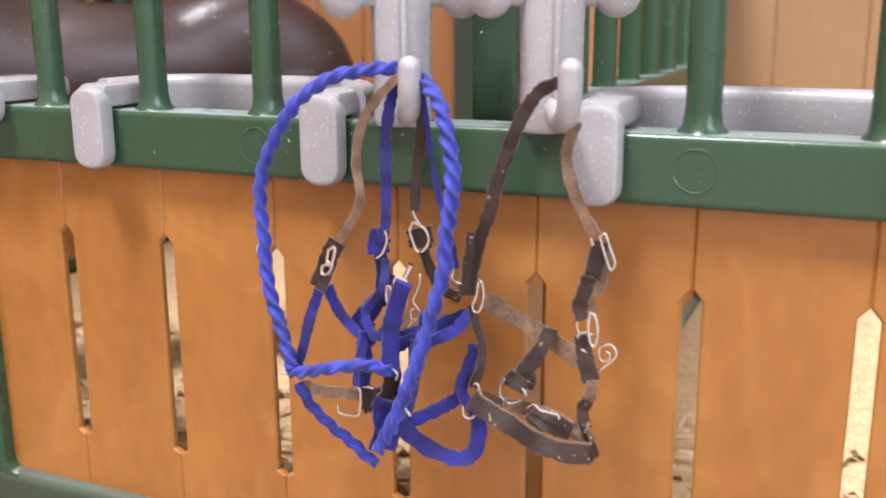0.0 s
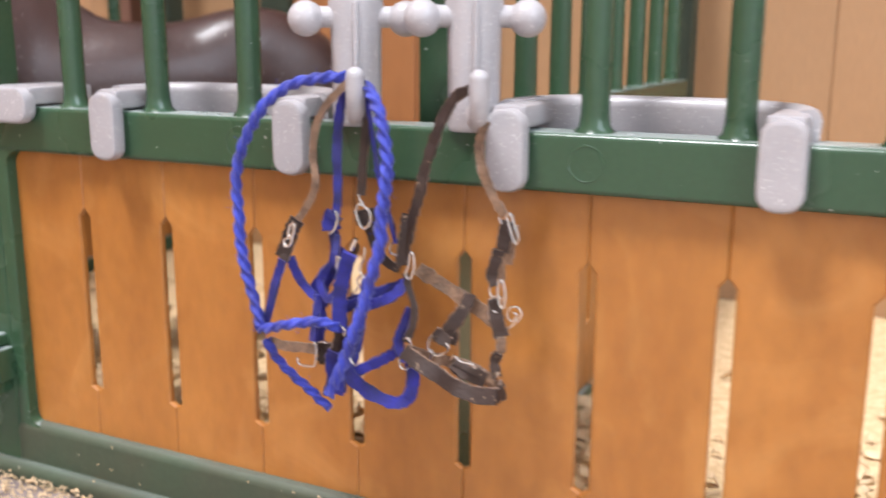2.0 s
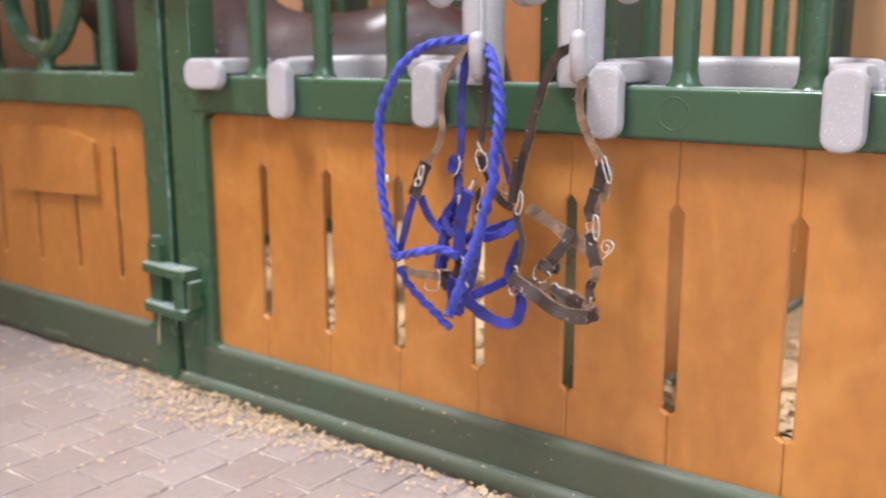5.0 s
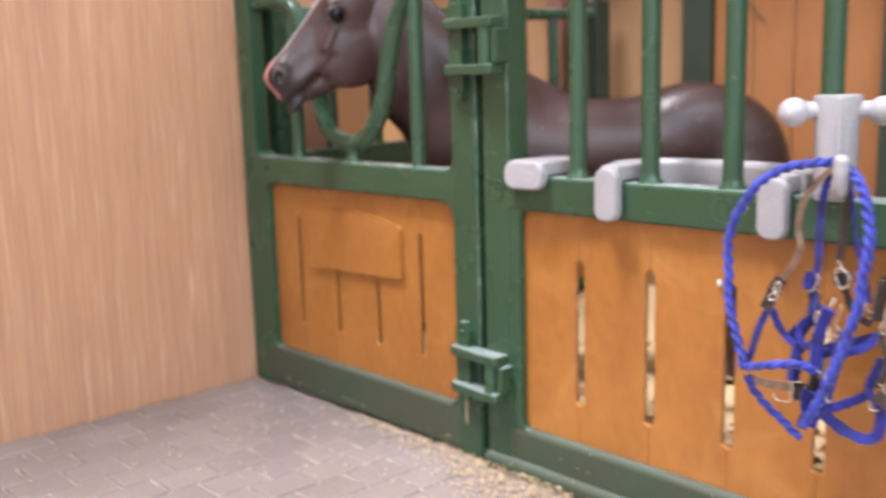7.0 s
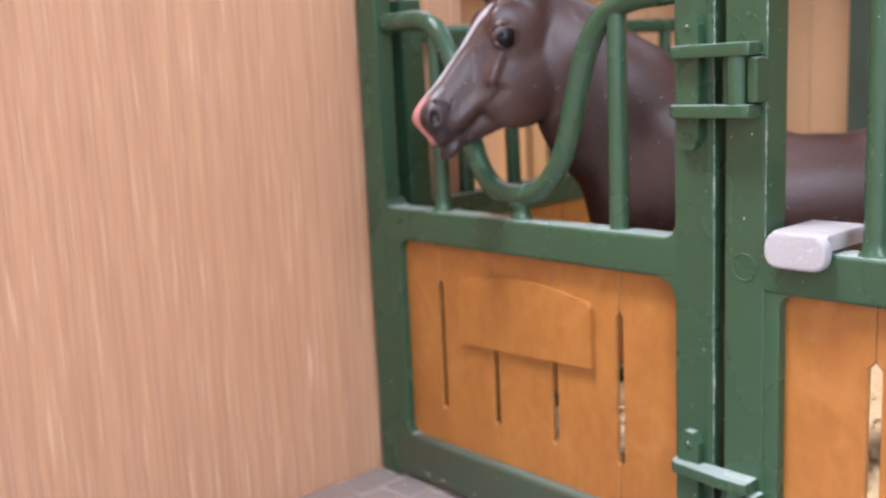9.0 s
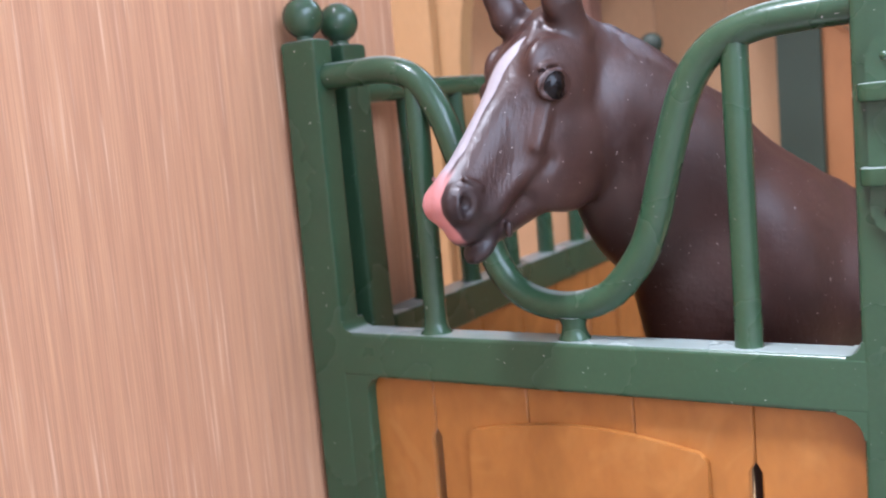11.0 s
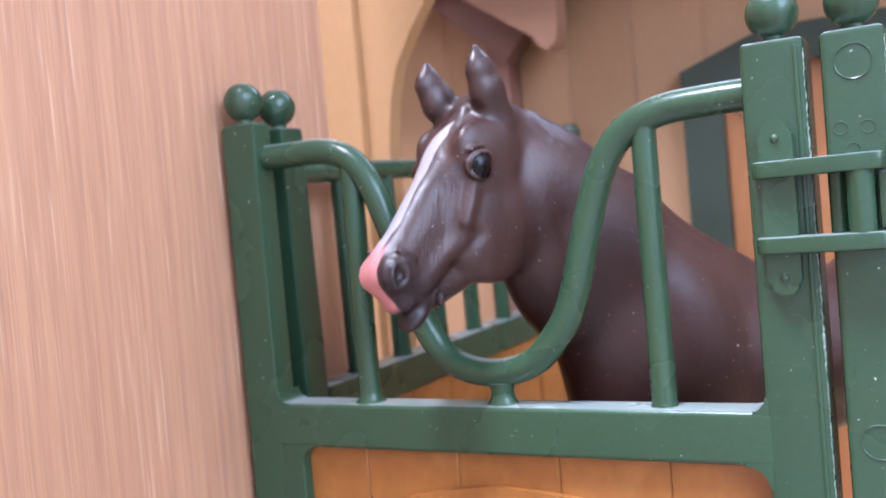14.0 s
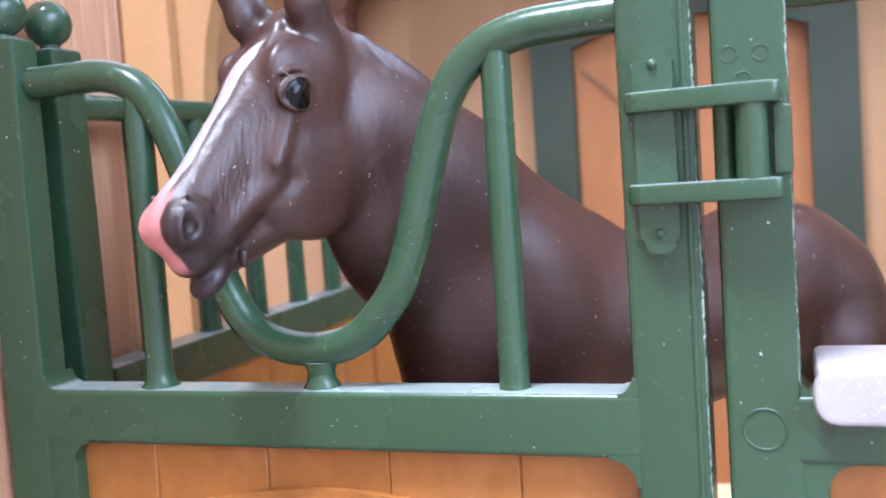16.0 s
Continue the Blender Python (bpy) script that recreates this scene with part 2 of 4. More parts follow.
def extruded(outline, y0, y1, bevel=0.03, into=None):
    """An outline of (x, z) points, front at y0, back at y1."""
    bm = bmesh.new()
    f = bm.faces.new([bm.verts.new((x, y0, z)) for x, z in outline])
    r = bmesh.ops.extrude_face_region(bm, geom=[f])
    bmesh.ops.translate(bm, verts=[v for v in r["geom"] if isinstance(v, bmesh.types.BMVert)], vec=(0, y1 - y0, 0))
    bmesh.ops.recalc_face_normals(bm, faces=bm.faces)
    if bevel:
        bmesh.ops.bevel(bm, geom=[e for e in bm.edges if abs(e.verts[0].co.y - e.verts[1].co.y) < 1e-6 and e.verts[0].co.y == y0], offset=bevel, segments=1, affect="EDGES")
    return merged(bm, into)


def turned(bm, m):
    bmesh.ops.transform(bm, matrix=m, verts=bm.verts)
    return bm


# ---- setting ----
def plain(name, x0, x1, y0, y1, z0, z1, mat, label, category):
    return single(name, rbox(x0, x1, y0, y1, z0, z1, 0), mat, label, category, kind="structure", smooth=False)


plain("floor", -8.3, 40, -40, 20, -0.5, -0.03, JOINT, "grey-beige moulded plastic paving floor of the toy stable", "floor")
plain("table_top", -75, 75, -75, 75, -3.5, -0.52, ROOMFLOOR, "brown wooden table top under the toy stable", "table top")
plain("wall_wood", -9.6, -8.25, -38, 2.95, -0.5, 34, WALLWOOD, "upright wood-veneer side panel with fine vertical grain", "wall")
plain("wall_back", -22, 24, 15.3, 16.3, -0.5, 22, BACKWALL, "warm brown plastic back wall of the stable", "wall")
plain("wall_side", -23, -22, 2.2, 20.3, -0.5, 22, BACKWALL, "warm brown plastic side wall of the stable", "wall")
plain("room_wall_north", -150, 150, 180, 182, -70, 180, ROOMWALL, "plain cream room wall", "wall")
plain("room_wall_south", -150, 150, -152, -150, -70, 180, ROOMWALL, "plain cream room wall", "wall")
plain("room_wall_east", 150, 152, -150, 180, -70, 180, ROOMWALL, "plain cream room wall", "wall")
plain("room_wall_west", -152, -150, -150, 180, -70, 180, ROOMWALL, "plain cream room wall", "wall")
plain("room_floor", -150, 150, -150, 180, -72, -70, ROOMFLOOR, "brown wooden room floor", "floor")
plain("ceiling", -150, 150, -150, 180, 180, 182, ROOMWALL, "plain cream room ceiling", "ceiling")
# Unseen roof slab added to shade the top of the back wall.
plain("stable_roof", -22, 5, 12.0, 15.3, 17.05, 17.5, BROWN, "unseen dark brown roof slab added to shade the back wall", "roof")
plain("bedding", -7.2, 16, 0.4, 15.1, -0.02, 0.35, SAWDUST, "pale wood-shaving bedding covering the stall floor", "bedding")


# ---- fences ----
def planks(owner, slots, x0, x1, z0, z1, s0, s1, mat=PLANK, m=None, short=(), w=0.1):
    """Boards between the slots; the slots are notches in both neighbours, with a pointed top."""
    edges = [x0] + list(slots) + [x1]
    for i in range(len(edges) - 1):
        a, b = edges[i], edges[i + 1]
        g = 0.0012
        out = []
        lo, hi = (s0, s1) if a not in short else (s0, short[a])
        if i == 0:
            out += [(a, z1), (a, z0)]
        else:
            out += [(a + g, z1), (a + g, hi + 0.12), (a + w, hi), (a + w, lo), (a + g, lo - 0.06), (a + g, z0)]
        lo, hi = (s0, s1) if b not in short else (s0, short[b])
        if i == len(edges) - 2:
            out += [(b, z0), (b, z1)]
        else:
            out += [(b - g, z0), (b - g, lo - 0.06), (b - w, lo), (b - w, hi), (b - g, hi + 0.12), (b - g, z1)]
        bm = extruded(out, 0.0, 0.09, 0.022)
        if m:
            turned(bm, m)
        part("plank", bm, mat, owner, angle=25)


def post(owner, x0, x1, y0, y1, top, m=None, mat=GREEN, finial=True):
    xm, ym = (x0 + x1) / 2, (y0 + y1) / 2
    body = rbox(x0, x1, y0, y1, 0.02, top, 0.07)
    knob = ball((xm, ym, top + 0.34), 0.31)
    sweep([(xm, ym, top - 0.02), (xm, ym, top + 0.1)], circle(0.13), up=(0, 1, 0), into=knob)
    for bm, n in ((body, "post"), (knob, "ball_finial"))[:2 if finial else 1]:
        if m:
            turned(bm, m)
        part(n, bm, mat, owner)


BARS = [2.95 + 1.58 * i for i in range(9)]
SLOTS = [3.03 + 1.565 * i for i in range(9)]

fence = thing("stall_fence", (8, 0, 0), "green plastic stall fence with upright bars over slotted orange boards", "fence")
def fillet(owner, x, z, sx, sz, r, y0=-0.2, y1=0.34):
    """The rounded inner corner where a rail meets a post."""
    arc = [(x + sx * (r - r * math.cos(a)), z + sz * (r - r * math.sin(a))) for a in np.linspace(0, math.pi / 2, 9)]
    part("corner", extruded([(x - sx * 0.05, z - sz * 0.05), (x - sx * 0.05, z + sz * r)] + arc + [(x + sx * r, z - sz * 0.05)], y0, y1, 0.02), GREEN, owner)


post(fence, 0.76, 1.46, -0.212, 0.4, 10.5)
post(fence, 16.6, 17.3, -0.212, 0.4, 10.5)
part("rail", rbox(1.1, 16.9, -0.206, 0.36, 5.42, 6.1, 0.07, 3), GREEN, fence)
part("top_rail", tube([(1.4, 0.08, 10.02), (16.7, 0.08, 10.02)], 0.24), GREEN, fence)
part("base_rail", rbox(1.3, 16.7, -0.2, 0.36, 0.2, 1.02, 0.13, 3), DUSTYGREEN, fence)
part("foot_rail", rbox(0.72, 17.3, -0.38, 0.5, 0.0, 0.36, 0.15, 4), DUSTYGREEN, fence)
bar = part("bar", tube([(BARS[0], 0.08, z) for z in (6.05, 6.1, 6.16, 6.3, 9.9)], 0.165, size=[1.6, 1.45, 1.12, 1, 1]), GREEN, fence)
for x in BARS[1:]:
    again(bar, (x - BARS[0], 0, 0))
mould = part("mould_ring", tube([(BARS[2] + 0.2 * math.cos(a), -0.203, 5.77 + 0.2 * math.sin(a)) for a in np.linspace(0, 2 * math.pi, 28, endpoint=False)], 0.012, 6, closed=True), GREEN, fence)
for dx in (BARS[5] - BARS[2], BARS[8] - BARS[2]):
    again(mould, (dx, 0, 0))
again(mould, (1.11 - BARS[2], -0.012, 0.0))
again(mould, (1.11 - BARS[2], -0.012, 4.35))
pip = part("mould_pip", tube([(0.93 + 0.075 * math.cos(a), -0.214, 9.38 + 0.075 * math.sin(a)) for a in np.linspace(0, 2 * math.pi, 18, endpoint=False)], 0.009, 6, closed=True), GREEN, fence)
again(pip, (0.29, 0, -0.01))
again(pip, (0.12, 0, -0.25))
part("stile", rbox(1.4, 1.68, -0.18, 0.36, 0.95, 5.48, 0.05), GREEN, fence)
part("stile", rbox(16.35, 16.64, -0.18, 0.36, 0.95, 5.48, 0.05), GREEN, fence)
planks(fence, SLOTS, 1.64, 16.4, 0.95, 5.48, 1.8, 4.48)

gate = thing("stall_gate", (-3.8, 0, 0), "closed green plastic stall gate with dipped tubular top and orange boards", "gate")
post(gate, -8.13, -7.47, -0.212, 0.24, 10.5)
post(gate, -0.14, 0.6, -0.212, 0.38, 10.5)
part("rail", rbox(-7.8, 0.2, -0.206, 0.36, 5.42, 6.1, 0.07, 3), GREEN, gate)
part("base_rail", rbox(-7.7, 0.1, -0.2, 0.36, 0.08, 1.1, 0.1, 3), DUSTYGREEN, gate)
for cx, cz, sx, sz, r in ((-7.1, 5.42, 1, -1, 0.22), (-0.14, 5.42, -1, -1, 0.28), (-7.47, 6.1, 1, 1, 0.16), (-0.14, 6.1, -1, 1, 0.16), (-7.1, 1.1, 1, 1, 0.2), (-0.14, 1.1, -1, 1, 0.2)):
    fillet(gate, cx, cz, sx, sz, r)
for cx, cz, sx, sz, r in ((1.68, 5.42, 1, -1, 0.22), (1.46, 6.1, 1, 1, 0.16), (1.68, 1.0, 1, 1, 0.2), (16.35, 5.42, -1, -1, 0.22)):
    fillet(fence, cx, cz, sx, sz, r, -0.18)
U_TOP = [(-7.56, 9.93), (-6.95, 9.93), (-6.4, 9.92), (-5.95, 9.75), (-5.62, 9.35), (-5.35, 8.7), (-5.05, 7.75), (-4.82, 7.1), (-4.45, 6.68), (-3.85, 6.53), (-3.25, 6.66),
         (-2.82, 7.08), (-2.57, 7.55), (-2.32, 8.4), (-2.05, 9.2), (-1.7, 9.66), (-1.2, 9.87), (-0.6, 9.92), (-0.1, 9.93)]
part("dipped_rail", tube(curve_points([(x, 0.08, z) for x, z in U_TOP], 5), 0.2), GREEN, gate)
gbar = part("bar", tube([(-5.94, 0.08, z) for z in (6.05, 6.1, 6.16, 6.3, 9.8)], 0.165, size=[1.6, 1.45, 1.12, 1, 1]), GREEN, gate)
again(gbar, (4.5, 0, -0.12))
part("stub", tube([(-3.74, 0.08, z) for z in (6.05, 6.1, 6.18, 6.28, 6.4)], 0.16, size=[1.6, 1.4, 1.1, 1, 1.3]), GREEN, gate)
GSLOTS = [-6.05, -4.5, -2.95, -1.42]
part("stile", rbox(-7.6, -7.1, -0.196, 0.36, 1.0, 5.48, 0.05), GREEN, gate)
planks(gate, GSLOTS, -7.15, -0.14, 1.05, 5.48, 1.9, 4.55, w=0.072)
arch = [(-1.98, 3.55), (-1.98, 4.62)] + [(-2.08 - 3.27 * k / 10, 4.74 + 0.2 * math.sin(math.pi * k / 10)) for k in range(11)] + [(-5.45, 4.62), (-5.45, 3.42)]
part("plaque", extruded(arch, -0.1, 0.02, 0.03), PLANK, gate, "blank raised plaque with an arched top")


def hinge(z0, z1, plate0, plate1):
    p0, p1 = plate0, plate1
    plate = [(0.04, p0 + 0.16), (0.08, p0 + 0.12), (0.09, p0 + 0.06), (0.15, p0), (0.31, p0), (0.37, p0 + 0.06), (0.38, p0 + 0.12), (0.42, p0 + 0.16),
             (0.42, p1 - 0.16), (0.38, p1 - 0.12), (0.37, p1 - 0.06), (0.31, p1), (0.15, p1), (0.09, p1 - 0.06), (0.08, p1 - 0.12), (0.04, p1 - 0.16)]
    h = part("hinge", extruded(plate, -0.37, -0.15, 0.025), GREEN, gate)
    for z in (p0 + 0.2, p1 - 0.2):
        part("rivet", ball((0.23, -0.37, z), 0.05, seg=12), GREEN, h)
    for z in (z0, z1):
        bar_ = [(-0.06, -0.36), (-0.03, -0.47), (0.06, -0.53), (0.9, -0.6), (1.3, -0.6), (1.38, -0.56), (1.38, -0.2), (-0.06, -0.2)]
        lug = bmesh.new()
        f = lug.faces.new([lug.verts.new((x, y, z - 0.1)) for x, y in bar_])
        r = bmesh.ops.extrude_face_region(lug, geom=[f])
        bmesh.ops.translate(lug, verts=[v for v in r["geom"] if isinstance(v, bmesh.types.BMVert)], vec=(0, 0, 0.2))
        bmesh.ops.recalc_face_normals(lug, faces=lug.faces)
        bmesh.ops.bevel(lug, geom=lug.edges, offset=0.035, segments=2, affect="EDGES", profile=0.5)
        part("lug", lug, GREEN, h)
    part("pin", tube([(1.12, -0.43, z0), (1.12, -0.43, z1)], 0.155), GREEN, h)
    part("pin", tube([(0.86, -0.24, z0), (0.86, -0.24, z1)], 0.1), GREEN, h)
    part("knuckle", rbox(1.3, 1.47, -0.5, -0.15, z0 + 0.12, z1 - 0.12, 0.04), GREEN, h)


def worn_edge(owner, x, y, z0, z1, r, seed):
    """The ragged pale flash left along a moulded edge."""
    rnd_ = random.Random(seed)
    n = int((z1 - z0) / 0.03)
    path = [(x + rnd_.uniform(-0.007, 0.007), y + rnd_.uniform(-0.007, 0.007), z0 + 0.03 * k) for k in range(n)]
    bm = tube(path, r, 5, size=[rnd_.uniform(0.15, 1.0) * max(0.1, 0.6 + 0.8 * noise.noise(Vector((k * 0.05, seed, 0)))) for k in range(n)])
    part("worn_edge", bm, FLASH, owner, "ragged pale edge of worn plastic", smooth=False)


worn_edge(gate, 0.586, -0.196, 1.2, 10.4, 0.018, 5)
worn_edge(fence, 1.446, -0.196, 6.2, 10.4, 0.012, 6)
part("rib", rbox(0.47, 0.53, -0.232, -0.19, 1.15, 10.4, 0.02), GREEN, gate)
hinge(8.1, 8.98, 7.52, 9.54)
hinge(1.62, 2.4, 1.3, 3.0)


def partition(name, loc, turn, length, bars0, label, lean=0.0, high=10.02):
    """A fence that runs away from the front, built along local x."""
    m = Matrix.Translation(loc) @ Matrix.Rotation(radians(turn), 4, "Z") @ Matrix.Rotation(radians(lean), 4, "Y")
    f = thing(name, loc, label, "fence", group="stall partitions")
    post(f, -0.3, 0.3, -0.27, 0.27, 10.45, m)
    post(f, length - 0.35, length + 0.35, -0.3, 0.3, 10.2, m, DARKGREEN)
    part("rail", turned(rbox(0.3, length - 0.3, -0.28, 0.28, 5.42, 6.1, 0.06), m), GREEN, f)
    part("top_rail", turned(tube([(0.3, 0, high), (length - 0.3, 0, high)], 0.19), m), GREEN, f)
    part("base_rail", turned(rbox(0.3, length - 0.3, -0.28, 0.28, 0.02, 0.5, 0.06), m), GREEN, f)
    x = bars0
    while x < length - 0.6:
        part("bar", turned(tube([(x, 0, 6.05), (x, 0, 6.15), (x, 0, high - 0.1)], 0.165, size=[1.4, 1.1, 1]), m), GREEN, f)
        x += 1.57
    planks(f, [bars0 + 1.57 * k for k in range(int((length - bars0 - 0.6) / 1.57) + 1)], 0.3, length - 0.3, 0.45, 5.48, 1.8, 4.48, m=m @ Matrix.Translation((0, -0.15, 0)))


partition("stall_partition", (-7.74, 1.0, 0.0), 90, 13.4, 1.6, "green plastic partition with upright bars over orange boards", lean=-1.2, high=9.72)
partition("stall_partition", (8.55, 1.0, 0.0), 90, 13.2, 1.2, "green plastic partition with upright bars over orange boards")


# ---- back of the stable ----
part_wall = bpy.data.objects["wall_back"]
ORIGIN[part_wall] = Vector((0, 0, 0))
for k in range(23):
    x = -22 + 2 * k
    part("board", rbox(x + 0.004, x + 1.996, 15.2, 15.36, 0, 22, 0.03, 1), BACKWALL, part_wall)


def frame_bar(owner, name, pts, w, d, mat):
    part(name, sweep(pts, [(-w, -d), (w, -d), (w, d), (-w, d)], up=(0, 1, 0)), mat, owner, smooth=False)


window = thing("window_1", (-0.8, 15, 0), "dark green frame with cut-off upper corners around an orange boarded shutter", "window", kind="structure")
frame_bar(window, "frame_post", [(-4.1, 15.0, 0.3), (-4.1, 15.0, 12.0)], 0.54, 0.2, DARKGREEN)
frame_bar(window, "frame_brace", [(-4.5, 14.98, 11.7), (-2.1, 14.98, 12.6)], 0.48, 0.19, DARKGREEN)
frame_bar(window, "frame_head", [(-2.4, 15.0, 12.55), (0.9, 15.0, 12.55)], 0.48, 0.2, DARKGREEN)
frame_bar(window, "frame_brace", [(0.6, 14.98, 12.6), (3.0, 14.98, 11.7)], 0.48, 0.19, DARKGREEN)
frame_bar(window, "frame_post", [(2.6, 15.0, 0.3), (2.6, 15.0, 12.0)], 0.54, 0.2, DARKGREEN)
for k in range(4):
    part("shutter_board", rbox(-3.6 + 1.42 * k + 0.015, -2.18 + 1.42 * k - 0.015, 15.05, 15.17, 0.3, 12.3, 0.04, 1), SHUTTER, window)
part("wire", tube(curve_points([(-3.35, 14.98, 11.0), (-2.6, 14.95, 10.35), (-1.75, 14.97, 9.45)], 6), 0.02, 6), DARKGREEN, window, "thin dark wire hanging across the boards")


def timber(name, pts, w, d, mat, label, group="stable timbers", up=(0, 1, 0)):
    return single(name, sweep(pts, [(-w, -d), (w, -d), (w, d), (-w, d)], up=up), mat, label, "timber", group, smooth=False)


pillar = thing("pillar", (-10.5, 7.3, 0), "tan plastic pillar with a flaring gusset behind the wood-veneer panel", "timber", group="stable timbers")
part("shaft", rbox(-11.13, -10.03, 6.9, 7.7, 0, 24, 0.05), TAN, pillar)
part("gusset", extruded([(-10.05, 0), (-9.5, 0), (-9.5, 10.5), (-9.36, 11.5), (-9.16, 12.23), (-8.75, 12.95), (-8.13, 13.81), (-6.5, 16.4), (-6.5, 17.0), (-10.05, 17.0)], 7.15, 7.6, 0.04), TAN, pillar)
timber("corner_post", [(-9.9, 14.8, 0), (-9.9, 14.8, 20)], 0.35, 0.4, BROWN, "dark brown corner post of the stable")
timber("roof_brace", [(-9.2, 14.6, 13.55), (-13.5, 14.6, 17.3)], 0.55, 0.35, BROWN, "dark brown slanting roof brace")
single("corbel", extruded([(-10.84, 15.3), (-8.4, 13.62), (-8.2, 13.3), (-7.95, 13.2), (-7.72, 13.4), (-7.6, 13.94), (-7.64, 14.9), (-7.9, 16.4), (-10.84, 16.4)], 13.6, 14.35, 0.12), PALEBROWN, "brown plastic corbel with a rounded nose under the roof beam", "timber", "stable timbers")
timber("roof_beam", [(-21.5, 14.4, 16.2), (23.5, 14.4, 16.2)], 0.8, 0.8, BROWN, "dark brown roof beam across the stable back")
timber("pillar", [(18.5, 14.0, 0), (18.5, 14.0, 24)], 2.2, 0.6, TAN, "broad tan plastic pillar behind the neighbouring stall")


# ---- troughs hung on the rail ----
def hook_block(cx, w, z0, z1, into=None, arm=True):
    """An upside-down hook over the rail: a front tab with round corners and an arm that reaches back."""
    r = min(w, z1 - z0) * 0.4
    out = []
    for sx, sz, a0 in ((1, 1, 0), (-1, 1, 90), (-1, -1, 180), (1, -1, 270)):
        for k in range(5):
            a = radians(a0 + 22.5 * k)
            out.append((cx + sx * (w / 2 - r) + r * math.cos(a), (z1 + z0) / 2 + sz * ((z1 - z0) / 2 - r) + r * math.sin(a)))
    bm = bmesh.new()
    f = bm.faces.new([bm.verts.new((x, -0.46, z)) for x, z in out])
    g = bmesh.ops.extrude_face_region(bm, geom=[f])
    bmesh.ops.translate(bm, verts=[v for v in g["geom"] if isinstance(v, bmesh.types.BMVert)], vec=(0, 0.24, 0))
    bmesh.ops.recalc_face_normals(bm, faces=bm.faces)
    bmesh.ops.bevel(bm, geom=[e for e in bm.edges if abs(e.verts[0].co.y - e.verts[1].co.y) < 1e-5], offset=0.07, segments=2, affect="EDGES", profile=0.5)
    if arm:
        rbox(cx - w / 2 + 0.03, cx + w / 2 - 0.03, -0.34, 0.9, 6.12, 6.4, 0.08, 2, into=bm)
    return merged(bm, into)


def trough(x0, x1, label):
    t = thing("feed_trough", ((x0 + x1) / 2, 0.8, 5.0), label, "trough", group="troughs on the fence rail")
    for cx in (x0, x1):
        part("hook", hook_block(cx, 0.48, 5.42, 6.36), GREY, t)
    mid, half = (x0 + x1) / 2, (x1 - x0) / 2
    rim = [(mid - (half + 0.16) * math.copysign(abs(math.cos(a)) ** 0.62, math.cos(a)), 0.02 + 0.92 * math.sin(a) ** 0.8, 6.17 + 0.03 * math.sin(a)) for a in np.linspace(0.02, math.pi - 0.02, 40)]
    part("rim", sweep(rim, [(-0.11, -0.26), (0.11, -0.26), (0.14, 0.14), (0.11, 0.22), (0.05, 0.26), (-0.05, 0.26), (-0.11, 0.22), (-0.14, 0.14)]), GREY, t)
    bowl = bmesh.new()
    rows = []
    for k, (f, z) in enumerate(((1.0, 6.05), (0.97, 5.6), (0.85, 5.0), (0.5, 4.6), (0.05, 4.5))):
        rows.append([bowl.verts.new((mid - half * f * math.cos(a), 0.46 + 0.44 * f * math.sin(a), z)) for a in np.linspace(0, math.pi, 20)])
    for r0, r1 in zip(rows, rows[1:]):
        for j in range(19):
            bowl.faces.new((r0[j], r1[j], r1[j + 1], r0[j + 1]))
    bmesh.ops.solidify(bowl, geom=bowl.faces[:], thickness=0.08)
    part("bowl", bowl, GREY, t)


trough(3.95, 7.05, "glittery grey plastic feed trough hooked over the fence rail")
trough(9.97, 12.93, "glittery grey plastic feed trough hooked over the fence rail")
trough(14.55, 16.3, "glittery grey plastic feed trough hooked over the fence rail")
bracket = thing("bracket", (2.03, 0, 6.1), "short wide glittery grey plastic bracket over the fence rail", "bracket")
part("front_tab", hook_block(2.03, 0.95, 5.86, 6.4, arm=False), GREY, bracket)
part("arm", rbox(1.585, 2.475, -0.34, 0.9, 6.12, 6.4, 0.08, 2), GREY, bracket)


# ---- halter hangers clipped to two bars ----
def hanger(x, y, turn, label):
    m = Matrix.Translation((x, y, 0)) @ Matrix.Rotation(radians(turn), 4, "Z")
    h = thing("halter_hanger", (x, y, 6.1), label, "hanger", group="halter hangers")
    ring = [(0.3 * math.cos(a), 0.26 * math.sin(a)) for a in np.linspace(0, 2 * math.pi, 20, endpoint=False)]
    body = sweep([(0, -0.02, z) for z in (6.06, 6.12, 6.4, 7.2, 7.52, 7.58)], ring, up=(0, 1, 0), size=[0.92, 1.0, 1.0, 1.03, 1.12, 1.05])
    part("body", turned(body, m), GREY, h)
    part("ridge", turned(rbox(-0.035, 0.035, -0.34, -0.2, 6.15, 7.54, 0.03), m), GREY, h)
    part("crossbar", turned(tube([(-0.56, -0.05, 7.36), (0.56, -0.05, 7.36)], 0.13), m), GREY, h)
    for s in (-1, 1):
        part("knob", turned(ball((s * 0.6, -0.1, 7.34), 0.215), m), GREY, h)
    peg = tube(curve_points([(0, -0.2, 6.32), (0, -0.55, 6.22), (0, -0.82, 6.28), (0, -0.93, 6.46), (0, -0.95, 6.69)], 5), 0.11)
    ball((0, -0.95, 6.69), 0.11, into=peg, seg=14)
    part("hook", turned(peg, m), GREY, h)


hanger(7.84, -0.05, 30, "glittery grey plastic halter hanger with two round knobs")
hanger(9.42, -0.05, 28, "glittery grey plastic halter hanger with two round knobs")


